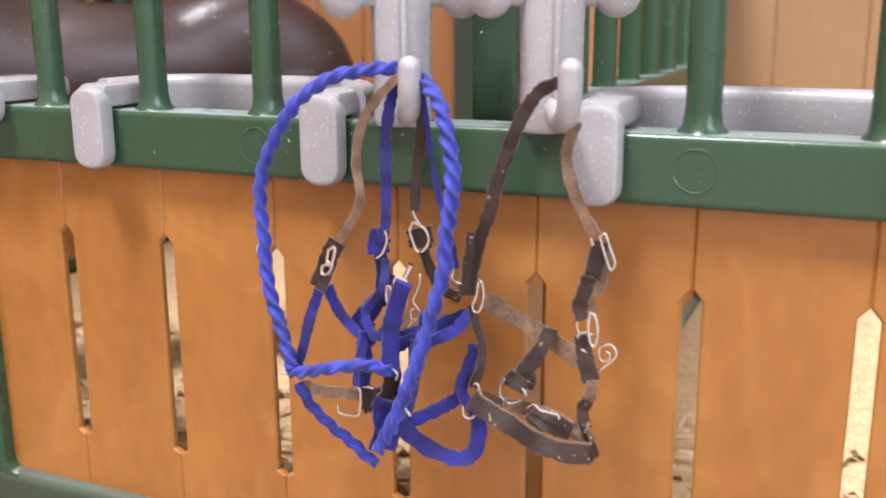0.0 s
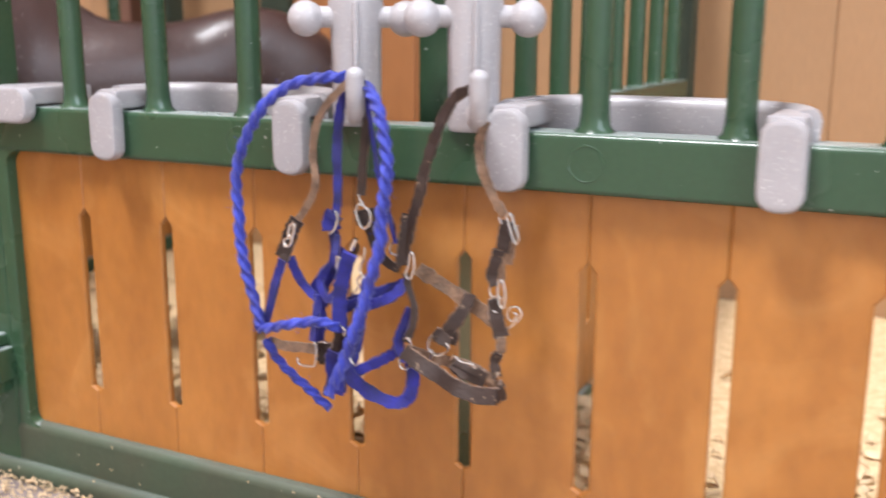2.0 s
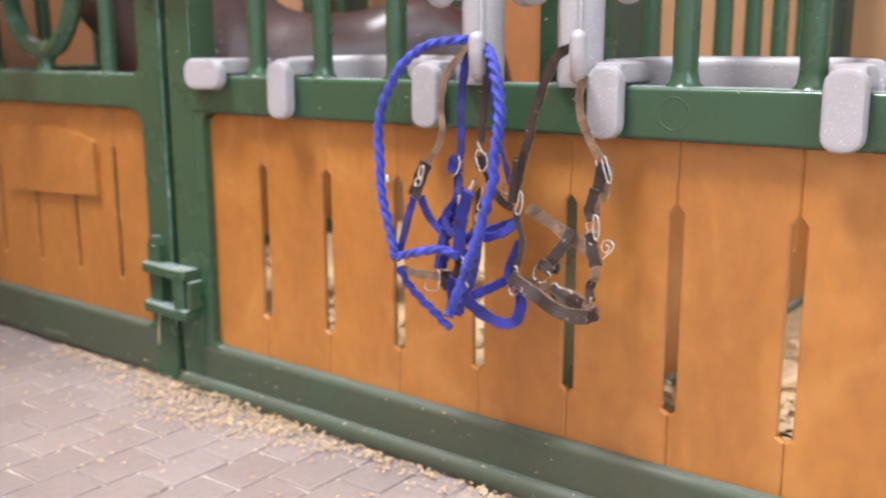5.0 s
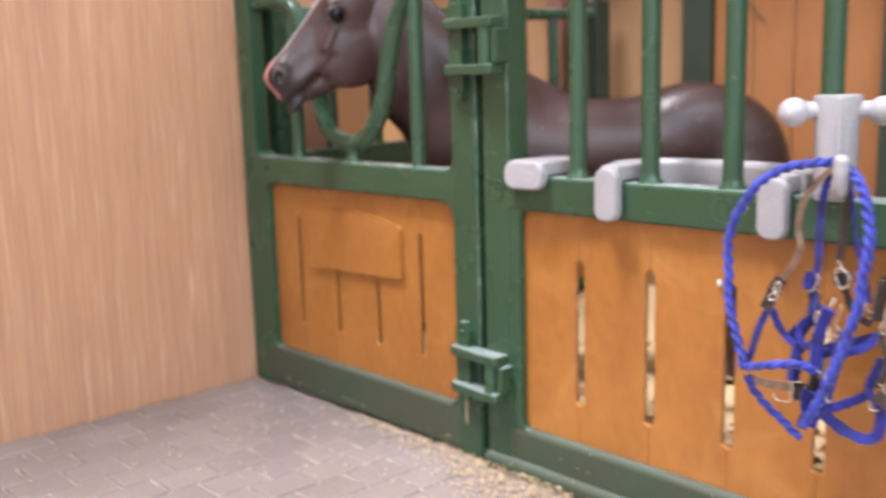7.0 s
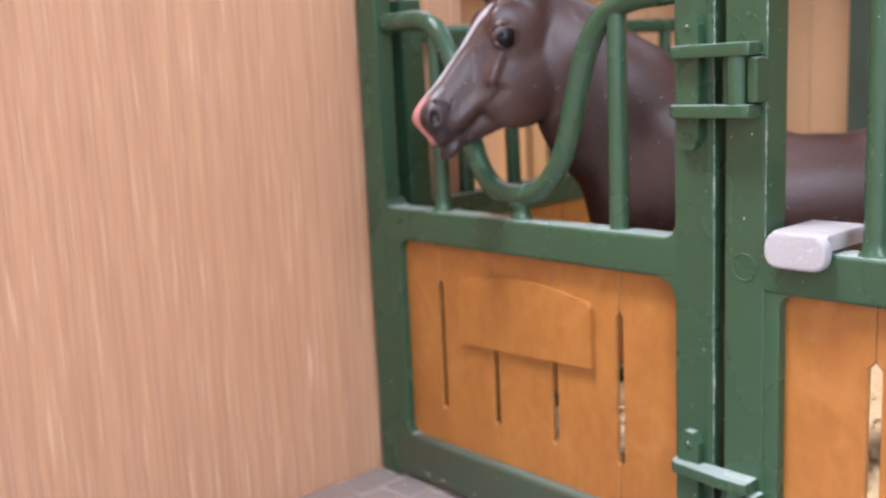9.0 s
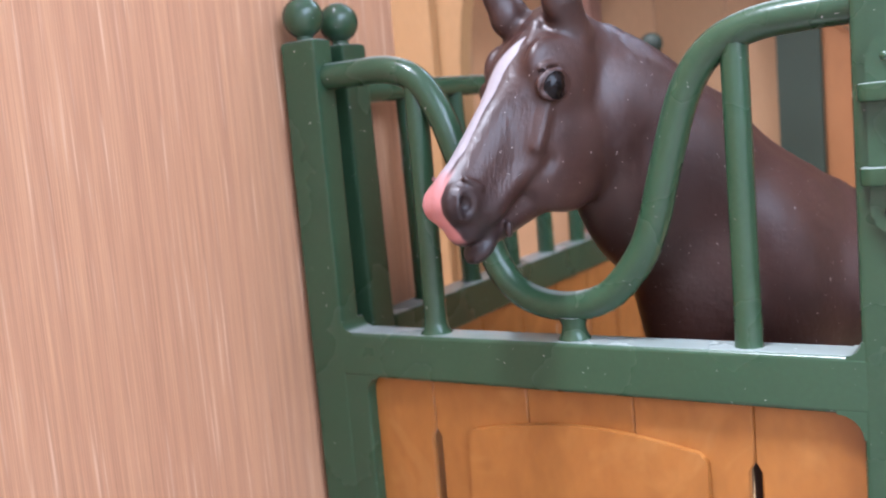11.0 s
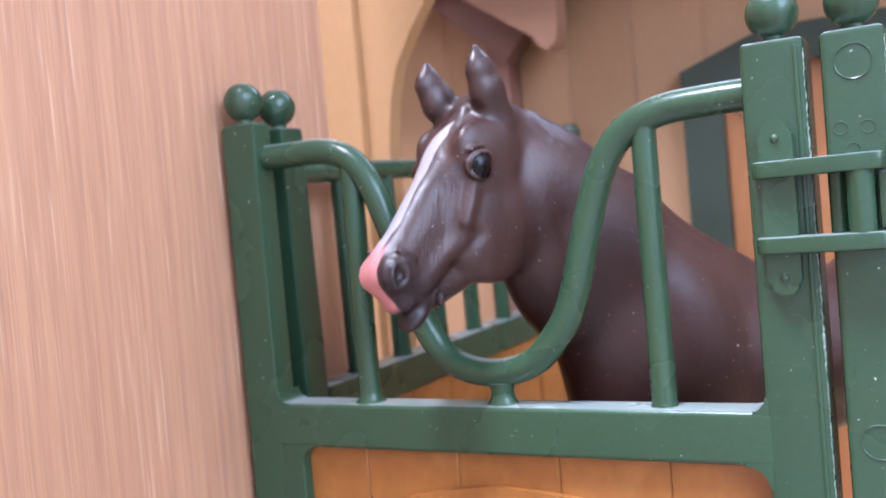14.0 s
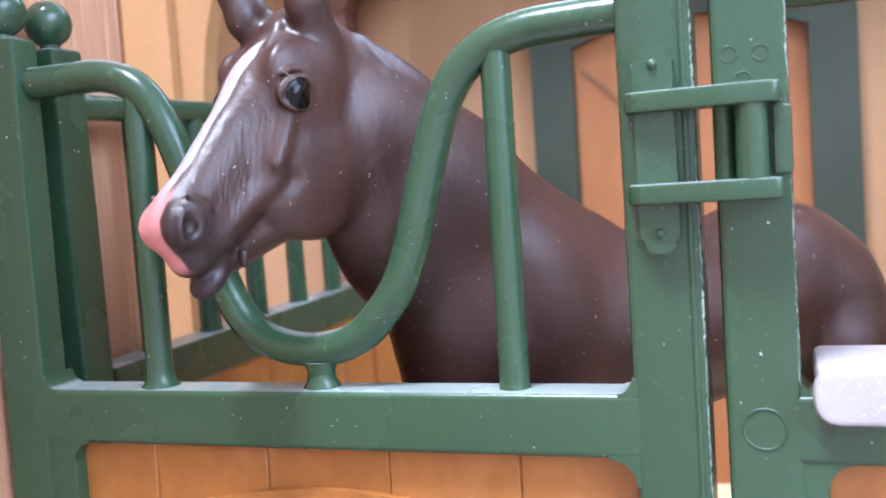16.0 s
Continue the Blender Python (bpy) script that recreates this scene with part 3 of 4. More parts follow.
# ---- the horse figure ----
def build_horse():
    cx, cy, th = -0.55, 4.9, radians(51.7)
    F = np.array((-math.cos(th), -math.sin(th), 0.0))
    W = np.array((math.sin(th), -math.cos(th), 0.0))
    C = np.array((cx, cy, 0.0))
    step = 0.032
    lo, hi = np.array((-5.5, -1.8, 0.0)), np.array((8.6, 1.8, 11.6))
    n = ((hi - lo) / step).astype(int) + 1
    ax = [lo[i] + step * np.arange(n[i]) for i in range(3)]
    D = np.full(n, 9.0, np.float32)

    def loc(p):
        q = np.array(p, float) - C
        return np.array((q @ F, q @ W, q[2]))

    def block(a, b, pad):
        i0 = np.maximum(((np.minimum(a, b) - pad - lo) / step).astype(int), 0)
        i1 = np.minimum(((np.maximum(a, b) + pad - lo) / step).astype(int) + 2, n)
        sl = tuple(slice(int(i0[k]), int(i1[k])) for k in range(3))
        g = np.meshgrid(*(ax[k][sl[k]].astype(np.float32) for k in range(3)), indexing="ij")
        return sl, np.stack(g, -1)

    def join(sl, d, k):
        old = D[sl]
        h = np.clip(0.5 + 0.5 * (old - d) / k, 0, 1)
        D[sl] = old * (1 - h) + d * h - k * h * (1 - h)

    def carve(sl, d, k):
        old = D[sl]
        h = np.clip(0.5 - 0.5 * (old + d) / k, 0, 1)
        D[sl] = old * (1 - h) - d * h + k * h * (1 - h)

    def ell(c, r, k=0.3, axes=None, op=join):
        """An ellipsoid; axes: rows of its own directions."""
        c, r = np.array(c, float), np.array(r, float)
        sl, P = block(c, c, r.max() + k)
        q = P - c
        if axes is not None:
            q = q @ np.array(axes, np.float32).T
        k0 = np.linalg.norm(q / r, axis=-1)
        k1 = np.linalg.norm(q / (r * r), axis=-1)
        op(sl, k0 * (k0 - 1) / np.maximum(k1, 1e-4), k)

    def cone(a, b, ra, rb, k=0.3, flat=1.0, side=(0, 1, 0), op=join):
        """A tapered rod with round ends, thinned along side by flat."""
        a, b, side = np.array(a, float), np.array(b, float), np.array(side, float)
        sl, P = block(a, b, max(ra, rb) + k)
        ab = b - a
        t = np.clip(((P - a) @ ab) / (ab @ ab), 0, 1)
        q = P - a - t[..., None] * ab
        w = q @ side
        q = q + (flat - 1) * w[..., None] * side
        op(sl, np.linalg.norm(q, axis=-1) - (ra + (rb - ra) * t), k)

    # trunk
    ell((0.1, 0, 6.0), (3.4, 1.25, 1.38), 0.4)
    ell((2.6, 0, 6.15), (1.75, 1.12, 1.8), 0.5)
    ell((1.9, 0, 7.15), (1.3, 0.36, 0.8), 0.5)
    ell((-2.5, 0, 6.3), (2.05, 1.2, 1.36), 0.45)
    ell((1.22, 0.02, 7.66), (0.13, 0.08, 0.1), 0.08)
    for s in (-1, 1):
        ell((-2.5, s * 0.5, 6.95), (1.0, 0.5, 0.62), 0.45)
        ell((-3.5, s * 0.6, 5.55), (1.15, 0.72, 1.5), 0.4)
        ell((2.75, s * 0.7, 6.2), (0.85, 0.58, 1.5), 0.25)
        # legs
        e = 0.15 * s
        cone((2.6, s * 0.68, 5.2), (2.75, s * 0.62, 3.1), 0.58, 0.33, 0.3)
        cone((2.75, s * 0.62, 3.1), (2.7 + e, s * 0.6, 0.95), 0.32, 0.22, 0.15)
        cone((2.7 + e, s * 0.6, 0.95), (2.9 + e, s * 0.6, 0.45), 0.24, 0.3, 0.12)
        cone((2.92 + e, s * 0.6, 0.42), (3.0 + e, s * 0.6, 0.12), 0.32, 0.42, 0.06)
        cone((-3.2, s * 0.68, 5.2), (-3.0, s * 0.62, 4.0), 0.85, 0.5, 0.35)
        cone((-3.0, s * 0.62, 4.0), (-3.8 + e, s * 0.6, 2.9), 0.48, 0.33, 0.2)
        cone((-3.8 + e, s * 0.6, 2.9), (-3.65 + e, s * 0.58, 0.95), 0.32, 0.23, 0.15)
        cone((-3.65 + e, s * 0.58, 0.95), (-3.4 + e, s * 0.58, 0.45), 0.25, 0.3, 0.12)
        cone((-3.38 + e, s * 0.58, 0.42), (-3.3 + e, s * 0.58, 0.12), 0.32, 0.42, 0.06)
    cone((-4.2, 0, 6.6), (-4.75, 0, 5.2), 0.26, 0.36, 0.25)
    cone((-4.8, 0, 5.2), (-4.75, 0, 2.2), 0.38, 0.15, 0.2)

    # neck
    cone((2.85, 0, 6.85), (3.9, 0, 8.0), 1.5, 1.31, 0.45, 1.5)
    cone((3.9, 0, 8.0), (4.68, 0, 8.93), 1.31, 1.06, 0.35, 1.6)
    cone((4.68, 0, 8.93), (5.2, 0.05, 9.55), 1.06, 0.72, 0.3, 1.6)
    cone((1.75, 0, 7.75), (3.1, 0, 8.8), 0.2, 0.24, 0.35, 1.3)
    cone((3.1, 0, 8.8), (4.75, 0, 9.95), 0.24, 0.22, 0.3, 1.3)
    for k in range(16):
        f, z = 2.3 + 0.165 * k, 8.02 + 0.128 * k + 0.045 * math.sin(k * 1.9)
        cone((f, 0.2, z + 0.1), (f - 0.16, 0.46 + 0.03 * math.sin(k * 2.7), z - 0.2), 0.055, 0.03, 0.08)

    # head frame: origin above the poll, A down the face, S to the horse's left, N out of the face
    G = 1.13
    A = np.array((-0.2494, -0.6442, -0.7230))
    S = np.array((0.9326, -0.3610, 0.0))
    A -= S * (A @ S)
    A /= np.linalg.norm(A)
    N = np.cross(A, S)
    N = N if N[2] > 0 else -N
    poll = np.array((-3.886, 0.496, 10.581))
    to = np.stack((F, W, np.array((0, 0, 1.0))))
    a_, s_, n_ = to @ A, to @ S, to @ N
    axes = np.stack((a_, s_, n_))

    def hd(p):
        return loc(poll + G * (A * p[0] + S * p[1] + N * p[2]))

    def he(c, r, k=0.2, op=join):
        ell(hd(c), np.array(r) * G, k, axes, op)

    def hc(c0, c1, r0, r1, k=0.15, flat=1.0, side=None, op=join):
        cone(hd(c0), hd(c1), r0 * G, r1 * G, k, flat, s_ if side is None else side, op)

    # skull, jaw and muzzle
    he((0.5, 0, -0.42), (0.62, 0.46, 0.46))
    he((0.95, 0, -0.33), (0.75, 0.5, 0.41))
    hc((0.8, 0, -0.22), (2.7, 0, -0.29), 0.33, 0.26, 0.18, 1.1)
    hc((1.25, 0, -0.62), (2.7, 0, -0.46), 0.42, 0.32, 0.2, 1.15)
    hc((1.45, 0, -1.32), (2.8, 0, -0.84), 0.33, 0.17, 0.2)
    he((2.66, 0, -0.4), (0.36, 0.29, 0.36), 0.18)
    he((2.84, 0, -0.36), (0.17, 0.23, 0.27), 0.14)
    he((2.93, 0, -0.6), (0.18, 0.22, 0.16), 0.1)
    he((2.92, 0, -0.88), (0.25, 0.2, 0.13), 0.04)
    eye = np.array((1.17, 0.5, -0.27))
    fwd, upw = np.array((0.707, 0, 0.707)), np.array((-0.77, 0, 0.64))
    for s in (-1, 1):
        m = np.array((1, s, 1))
        he((1.38, s * 0.27, -1.02), (0.8, 0.3, 0.73), 0.16)
        he((0.9, s * 0.33, -0.5), (0.5, 0.22, 0.38), 0.14)
        # brow, facial crest, cheek muscle
        he((0.92, s * 0.38, -0.12), (0.26, 0.1, 0.24), 0.2)
        hc((1.36, s * 0.455, -0.4), (1.8, s * 0.455, -0.56), 0.03, 0.05, 0.14)
        hc((1.98, s * 0.24, -0.68), (2.6, s * 0.22, -0.62), 0.14, 0.13, 0.14)
        hc((1.85, s * 0.46, -0.3), (2.5, s * 0.4, -0.33), 0.05, 0.04, 0.14, op=carve)
        hc((1.8, s * 0.5, -0.78), (2.3, s * 0.45, -0.84), 0.03, 0.02, 0.14, op=carve)
        hc((2.6, s * 0.29, -0.08), (2.56, s * 0.32, -0.3), 0.03, 0.025, 0.06)
        # eye: socket, ball and lids
        he((1.17, s * 0.66, -0.26), (0.2, 0.14, 0.19), 0.05, carve)
        he(eye * m, (0.175, 0.16, 0.17), 0.008)
        lid = [eye + np.array((0, 0.085 - 0.05 * math.cos(t) ** 2, 0)) + fwd * 0.205 * math.cos(t) + upw * 0.155 * math.sin(t) for t in np.linspace(0, 2 * math.pi, 17)]
        for i, (p, q) in enumerate(zip(lid, lid[1:]) if s > 0 else ()):
            hc(p * m, q * m, 0.038 if i < 8 else 0.026, 0.038 if i < 8 else 0.026, 0.012)
        fold = [eye + np.array((0, 0.03 - 0.06 * math.cos(t) ** 2, 0)) + fwd * 0.27 * math.cos(t) + upw * 0.24 * math.sin(t) for t in np.linspace(0.8, 2.4, 7)]
        for p, q in zip(fold, fold[1:]) if s > 0 else ():
            hc(p * m, q * m, 0.014, 0.014, 0.06)
        # nostril with a raised rim
        he((2.8, s * 0.2, -0.25), (0.22, 0.12, 0.19), 0.1)
        rim = [np.array((2.82, 0.3 - 0.03 * math.sin(t) ** 2, -0.25)) + fwd * 0.11 * math.cos(t) + upw * 0.16 * math.sin(t) for t in np.linspace(0, 2 * math.pi, 13)]
        he((2.83, s * 0.36, -0.25), (0.1, 0.11, 0.115), 0.03, carve)
        for p, q in zip(rim, rim[1:]):
            hc(p * m, q * m, 0.026, 0.026, 0.04)
        # mouth
        hc((2.66, s * 0.33, -0.87), (2.98, s * 0.26, -0.77), 0.022, 0.03, 0.035, op=carve)
        hc((2.98, s * 0.26, -0.77), (3.26, s * 0.06, -0.74), 0.03, 0.035, 0.035, op=carve)
        hc((2.62, s * 0.25, -0.9), (2.7, s * 0.26, -0.96), 0.05, 0.04, 0.05)
    # forelock
    for x in (-0.1, 0.0, 0.1):
        hc((0.22, x, -0.02), (0.5, x, 0.05), 0.09, 0.07, 0.1)
        hc((0.5, x, 0.05), (0.72 + 0.8 * x, x * 1.3 + 0.05, 0.07), 0.06, 0.02, 0.06)
    # ears
    for pts in (((0.33, 0.3, -0.3), (0.2, 0.33, 0.08), (0.08, 0.33, 0.32), (-0.06, 0.33, 0.52)), ((0.46, -0.26, -0.08), (0.42, -0.31, 0.2), (0.33, -0.34, 0.44), (0.18, -0.33, 0.61))):
        hc(pts[0], pts[1], 0.21, 0.25, 0.12, 1.3)
        hc(pts[1], pts[2], 0.25, 0.2, 0.05, 1.5)
        hc(pts[2], pts[3], 0.2, 0.06, 0.08, 1.5)

    # surface: one vertex in each cell that the surface crosses
    neg = D < 0
    cells = np.zeros(tuple(np.array(D.shape) - 1), bool)
    cnt = np.zeros(cells.shape, np.int8)
    for i in (0, 1):
        for j in (0, 1):
            for k in (0, 1):
                cnt += neg[i:n[0] - 1 + i, j:n[1] - 1 + j, k:n[2] - 1 + k]
    cells = (cnt > 0) & (cnt < 8)
    ids = np.argwhere(cells)
    num = np.full(cells.shape, -1, np.int32)
    num[cells] = np.arange(len(ids))
    tot, wt = np.zeros((len(ids), 3)), np.zeros(len(ids))
    corners = [np.array((i, j, k)) for i in (0, 1) for j in (0, 1) for k in (0, 1)]
    for c0 in corners:
        for c1 in corners:
            if (c1 - c0).sum() == 1 and ((c1 - c0) >= 0).all():
                d0 = D[tuple((ids + c0).T)]
                d1 = D[tuple((ids + c1).T)]
                cut = (d0 < 0) != (d1 < 0)
                t = np.where(cut, d0 / np.where(cut, d0 - d1, 1), 0)
                tot += np.where(cut[:, None], c0 + t[:, None] * (c1 - c0), 0)
                wt += cut
    V = lo + step * (ids + tot / wt[:, None])
    quads = []
    for axis in range(3):
        u, v = (axis + 1) % 3, (axis + 2) % 3
        sl0, sl1 = [slice(1, -1)] * 3, [slice(1, -1)] * 3
        sl0[axis], sl1[axis] = slice(0, -1), slice(1, None)
        a, b = neg[tuple(sl0)], neg[tuple(sl1)]
        e = np.argwhere(a != b)
        flip = a[tuple(e.T)]
        g = e + 1
        g[:, axis] -= 1
        du, dv = np.eye(3, dtype=int)[u], np.eye(3, dtype=int)[v]
        q = np.stack([num[tuple(g.T)], num[tuple((g - du).T)], num[tuple((g - du - dv).T)], num[tuple((g - dv).T)]], -1)
        q[~flip] = q[~flip][:, ::-1]
        quads.append(q)
    Q = np.concatenate(quads)
    Q = Q[(Q >= 0).all(1)]
    Wd = C + V[:, :1] * F + V[:, 1:2] * W + V[:, 2:] * np.array((0, 0, 1.0))
    me = bpy.data.meshes.new("horse_figure")
    me.from_pydata((Wd * U).tolist(), [], Q.tolist())
    me.validate()
    me.shade_smooth()
    return me, poll, A, S, N, G


def horse_paint(poll, A, S, N, G):
    """Dark brown with a white blaze, a pink nose and black eyes."""
    m = HORSE
    nt = m.node_tree
    X, L = nt.nodes, nt.links
    bsdf = X["Principled BSDF"]
    geo = X.new("ShaderNodeNewGeometry")

    def dot(v, o):
        sub = X.new("ShaderNodeVectorMath")
        sub.operation = "SUBTRACT"
        sub.inputs[1].default_value = [c * U for c in o]
        L.new(geo.outputs["Position"], sub.inputs[0])
        d = X.new("ShaderNodeVectorMath")
        d.operation = "DOT_PRODUCT"
        d.inputs[1].default_value = [c / U for c in v]
        L.new(sub.outputs["Vector"], d.inputs[0])
        return d.outputs["Value"]

    def math_(op, a, b, clamp=False):
        k = X.new("ShaderNodeMath")
        k.operation, k.use_clamp = op, clamp
        for i, v in enumerate((a, b)):
            if isinstance(v, (int, float)):
                k.inputs[i].default_value = v
            else:
                L.new(v, k.inputs[i])
        return k.outputs[0]

    def soft(v, a, b):
        r = X.new("ShaderNodeMapRange")
        r.interpolation_type = "SMOOTHSTEP"
        r.inputs["From Min"].default_value, r.inputs["From Max"].default_value = a, b
        L.new(v, r.inputs["Value"])
        return r.outputs["Result"]

    a, s, nn = dot(A / G, poll), dot(S / G, poll), dot(N / G, poll)
    wob = X.new("ShaderNodeTexNoise")
    wob.inputs["Scale"].default_value = 3.0 / U
    L.new(geo.outputs["Position"], wob.inputs["Vector"])
    wob = math_("MULTIPLY", math_("SUBTRACT", wob.outputs["Fac"], 0.5), 0.16)
    near = math_("ABSOLUTE", math_("ADD", math_("ADD", s, 0.03), math_("MULTIPLY", wob, 0.5)), 0)
    width = math_("ADD", math_("MULTIPLY", soft(a, 1.6, 0.9), 0.06), 0.105)
    blaze = math_("MULTIPLY", soft(math_("SUBTRACT", width, near), -0.012, 0.012), math_("MULTIPLY", soft(math_("ADD", a, math_("MULTIPLY", s, 1.2)), 0.86, 0.92), soft(nn, -0.5, -0.4)))
    nose = math_("MULTIPLY", soft(math_("ADD", a, wob), 2.5, 2.8), math_("MULTIPLY", soft(math_("SUBTRACT", math_("ADD", 0.21, math_("MULTIPLY", wob, 0.5)), math_("ABSOLUTE", math_("ADD", s, 0.08), 0)), -0.02, 0.02), soft(nn, -0.66, -0.5)))

    def lid(side):
        """The black of one eye."""
        c = poll + G * (A * 1.17 + S * side * 0.58 + N * -0.27)
        q = None
        for v, r in ((A, 0.185), (S, 0.15), (N, 0.18)):
            t = math_("POWER", math_("ABSOLUTE", math_("DIVIDE", dot(v, c), r), 0), 2.0)
            q = t if q is None else math_("ADD", q, t)
        return soft(q, 1.05, 0.92)

    eye = math_("MAXIMUM", lid(1), lid(-1))

    def over(color, mask):
        mx = X.new("ShaderNodeMix")
        mx.data_type = "RGBA"
        mx.inputs["B"].default_value = (*color, 1)
        L.new(mask, mx.inputs["Factor"])
        L.new(bsdf.inputs["Base Color"].links[0].from_socket, mx.inputs["A"])
        L.new(mx.outputs["Result"], bsdf.inputs["Base Color"])

    # combed coat: fine relief drawn out along the face
    comb = X.new("ShaderNodeCombineXYZ")
    for k, (v, f) in enumerate(((a, 4.0), (s, 17.0), (math_("ADD", nn, math_("MULTIPLY", a, 0.55)), 17.0))):
        L.new(math_("MULTIPLY", v, f), comb.inputs[k])
    fur = X.new("ShaderNodeTexNoise")
    fur.inputs["Scale"].default_value, fur.inputs["Detail"].default_value, fur.inputs["Distortion"].default_value = 1.0, 3, 0.6
    L.new(comb.outputs["Vector"], fur.inputs["Vector"])
    relief = X.new("ShaderNodeBump")
    relief.inputs["Distance"].default_value = 0.02 * U
    cheek = math_("MULTIPLY", math_("MULTIPLY", soft(a, 1.2, 1.6), soft(a, 2.7, 2.3)), math_("MULTIPLY", soft(nn, -0.75, -0.5), soft(nn, 0.02, -0.12)))
    L.new(math_("ADD", 0.16, math_("MULTIPLY", cheek, 0.5)), relief.inputs["Strength"])
    L.new(fur.outputs["Fac"], relief.inputs["Height"])
    L.new(bsdf.inputs["Normal"].links[0].from_socket, relief.inputs["Normal"])
    L.new(relief.outputs["Normal"], bsdf.inputs["Normal"])
    over((0.016, 0.012, 0.014), math_("MULTIPLY", soft(a, 2.2, 3.0), 0.7))
    over((0.36, 0.33, 0.35), blaze)
    over((0.55, 0.23, 0.22), nose)
    over((0.006, 0.004, 0.004), eye)
    L.new(math_("SUBTRACT", 0.5, math_("MULTIPLY", eye, 0.3)), bsdf.inputs["Specular IOR Level"])
    rough = bsdf.inputs["Roughness"].links[0].from_socket
    L.new(math_("MULTIPLY", rough, math_("SUBTRACT", 1.0, math_("MULTIPLY", eye, 0.7))), bsdf.inputs["Roughness"])


horse_mesh, h_poll, h_a, h_s, h_n, h_g = build_horse()
horse_mesh.materials.append(HORSE)
horse_paint(h_poll, h_a, h_s, h_n, h_g)
tagged(new("horse_figure", horse_mesh), "dark brown toy horse figure with white blaze and pink nose", "horse figure")


# ---- halters and rope ----
BLUE = material("blue_fabric", (0.017, 0.016, 0.23), 0.7, second=(0.006, 0.005, 0.08), scale=4, bump=0.5, bump_scale=30, fine=0.3, sheen=0.15)
WOOL = material("blue_wool", (0.034, 0.050, 0.42), 0.6, second=(0.012, 0.014, 0.18), scale=3, bump=0.6, bump_scale=40, fine=0.35, sheen=0.2)
LEATHER = material("dark_leather", (0.036, 0.018, 0.0105), 0.7, second=(0.026, 0.012, 0.008), scale=3, bump=0.5, bump_scale=18, fine=0.3, specks=(0.30, 0.20, 0.13), speck_size=16, speck_amount=0.68)
SUEDE = material("suede", (0.22, 0.12, 0.066), 0.95, second=(0.10, 0.055, 0.03), scale=6, bump=0.9, bump_scale=22, fine=0.5, sheen=0.3)
SILVER = material("silver_wire", (0.82, 0.79, 0.74), 0.2, metal=1.0, scale=4, bump=0.1)
TOWARD = (0.4, -0.9, 0.15)


def strap(owner, name, pts, width, mat, thick=0.035):
    thick = 0.06 if mat == BLUE else thick
    P = curve_points(pts, 6)
    w, t = width / 2 * (1.0 if mat == BLUE else 0.86), thick / 2
    ring_ = [(-w, -t), (w, -t), (w * 1.04, 0), (w, t), (-w, t), (-w * 1.04, 0)]
    size = [1 + 0.3 * noise.noise(Vector((i * 0.7, pts[0][0] * 3, pts[0][2] * 3))) for i in range(len(P))]
    lean = [0.8 * noise.noise(Vector((i * 0.16, pts[0][2] * 5, pts[0][0] * 5))) for i in range(len(P))]
    P = [p + Vector((0.4, -0.9, 0)) * 0.03 * noise.noise(p * 5) for p in P]
    ob = part(name, sweep(P, ring_, up=TOWARD, size=size, leans=lean), mat, owner, angle=50)
    if mat == LEATHER and "lining" not in name:
        # the rough flesh side of the leather shows along the edges
        back = [p + Vector((-0.4, 0.9, -0.15)) * thick * 0.85 for p in P]
        rough = [(x * 1.1, y * 0.9) for x, y in ring_]
        wild = [f * (1 + 0.14 * noise.noise(Vector((i * 1.3, 4.0, pts[0][0])))) for i, f in enumerate(size)]
        part("lining", sweep(back, rough, up=TOWARD, size=wild, leans=lean), SUEDE, ob, "rough pale brown flesh side", angle=50)


def wire(owner, name, pts, r=0.0155, closed=False):
    """A piece of bent silver wire: a buckle, link, prong or ring."""
    path = curve_points(list(pts) + [pts[0]], 5)[:-1] if closed else curve_points(pts, 5)
    part(name, tube(path, r, 8, closed=closed), SILVER, owner, "thin bent silver wire")


def cord(owner, name, pts, r):
    """A three-strand twisted rope."""
    r *= 0.86
    P = curve_points(pts, 24)
    Q, acc = [P[0]], 0.0
    for a, b in zip(P, P[1:]):
        acc += (b - a).length
        if acc > 0.025:
            Q.append(b)
            acc = 0.0
    ring_ = [(r * (1 + 0.32 * math.cos(3 * t)) * math.cos(t), r * (1 + 0.32 * math.cos(3 * t)) * math.sin(t)) for t in np.linspace(0, 2 * math.pi, 15, endpoint=False)]
    size = [1 + 0.08 * noise.noise(Vector((i * 0.13, r * 50, 1.3))) for i in range(len(Q))]
    ob = part(name, sweep(Q, ring_, up=(0, -1, 0.2), twist=0.33, size=size), WOOL, owner, angle=80)
    fuzz = bmesh.new()
    rnd = random.Random(int(r * 1000) + len(Q))
    for i in range(0, len(Q) - 1, 2):
        p = Q[i]
        d = Vector((rnd.uniform(-1, 1), rnd.uniform(-1, 0.3), rnd.uniform(-1, 1))).normalized()
        e = Vector((rnd.uniform(-1, 1), rnd.uniform(-1, 0.3), rnd.uniform(-1, 1))).normalized()
        h = rnd.uniform(0.03, 0.08)
        tube([p + d * r * 0.9, p + d * (r + h * 0.5) + e * h * 0.4, p + d * (r + h * 0.6) + e * h], 0.0022, 3, into=fuzz)
    part("stray_fibre", fuzz, WOOL, ob, smooth=False)


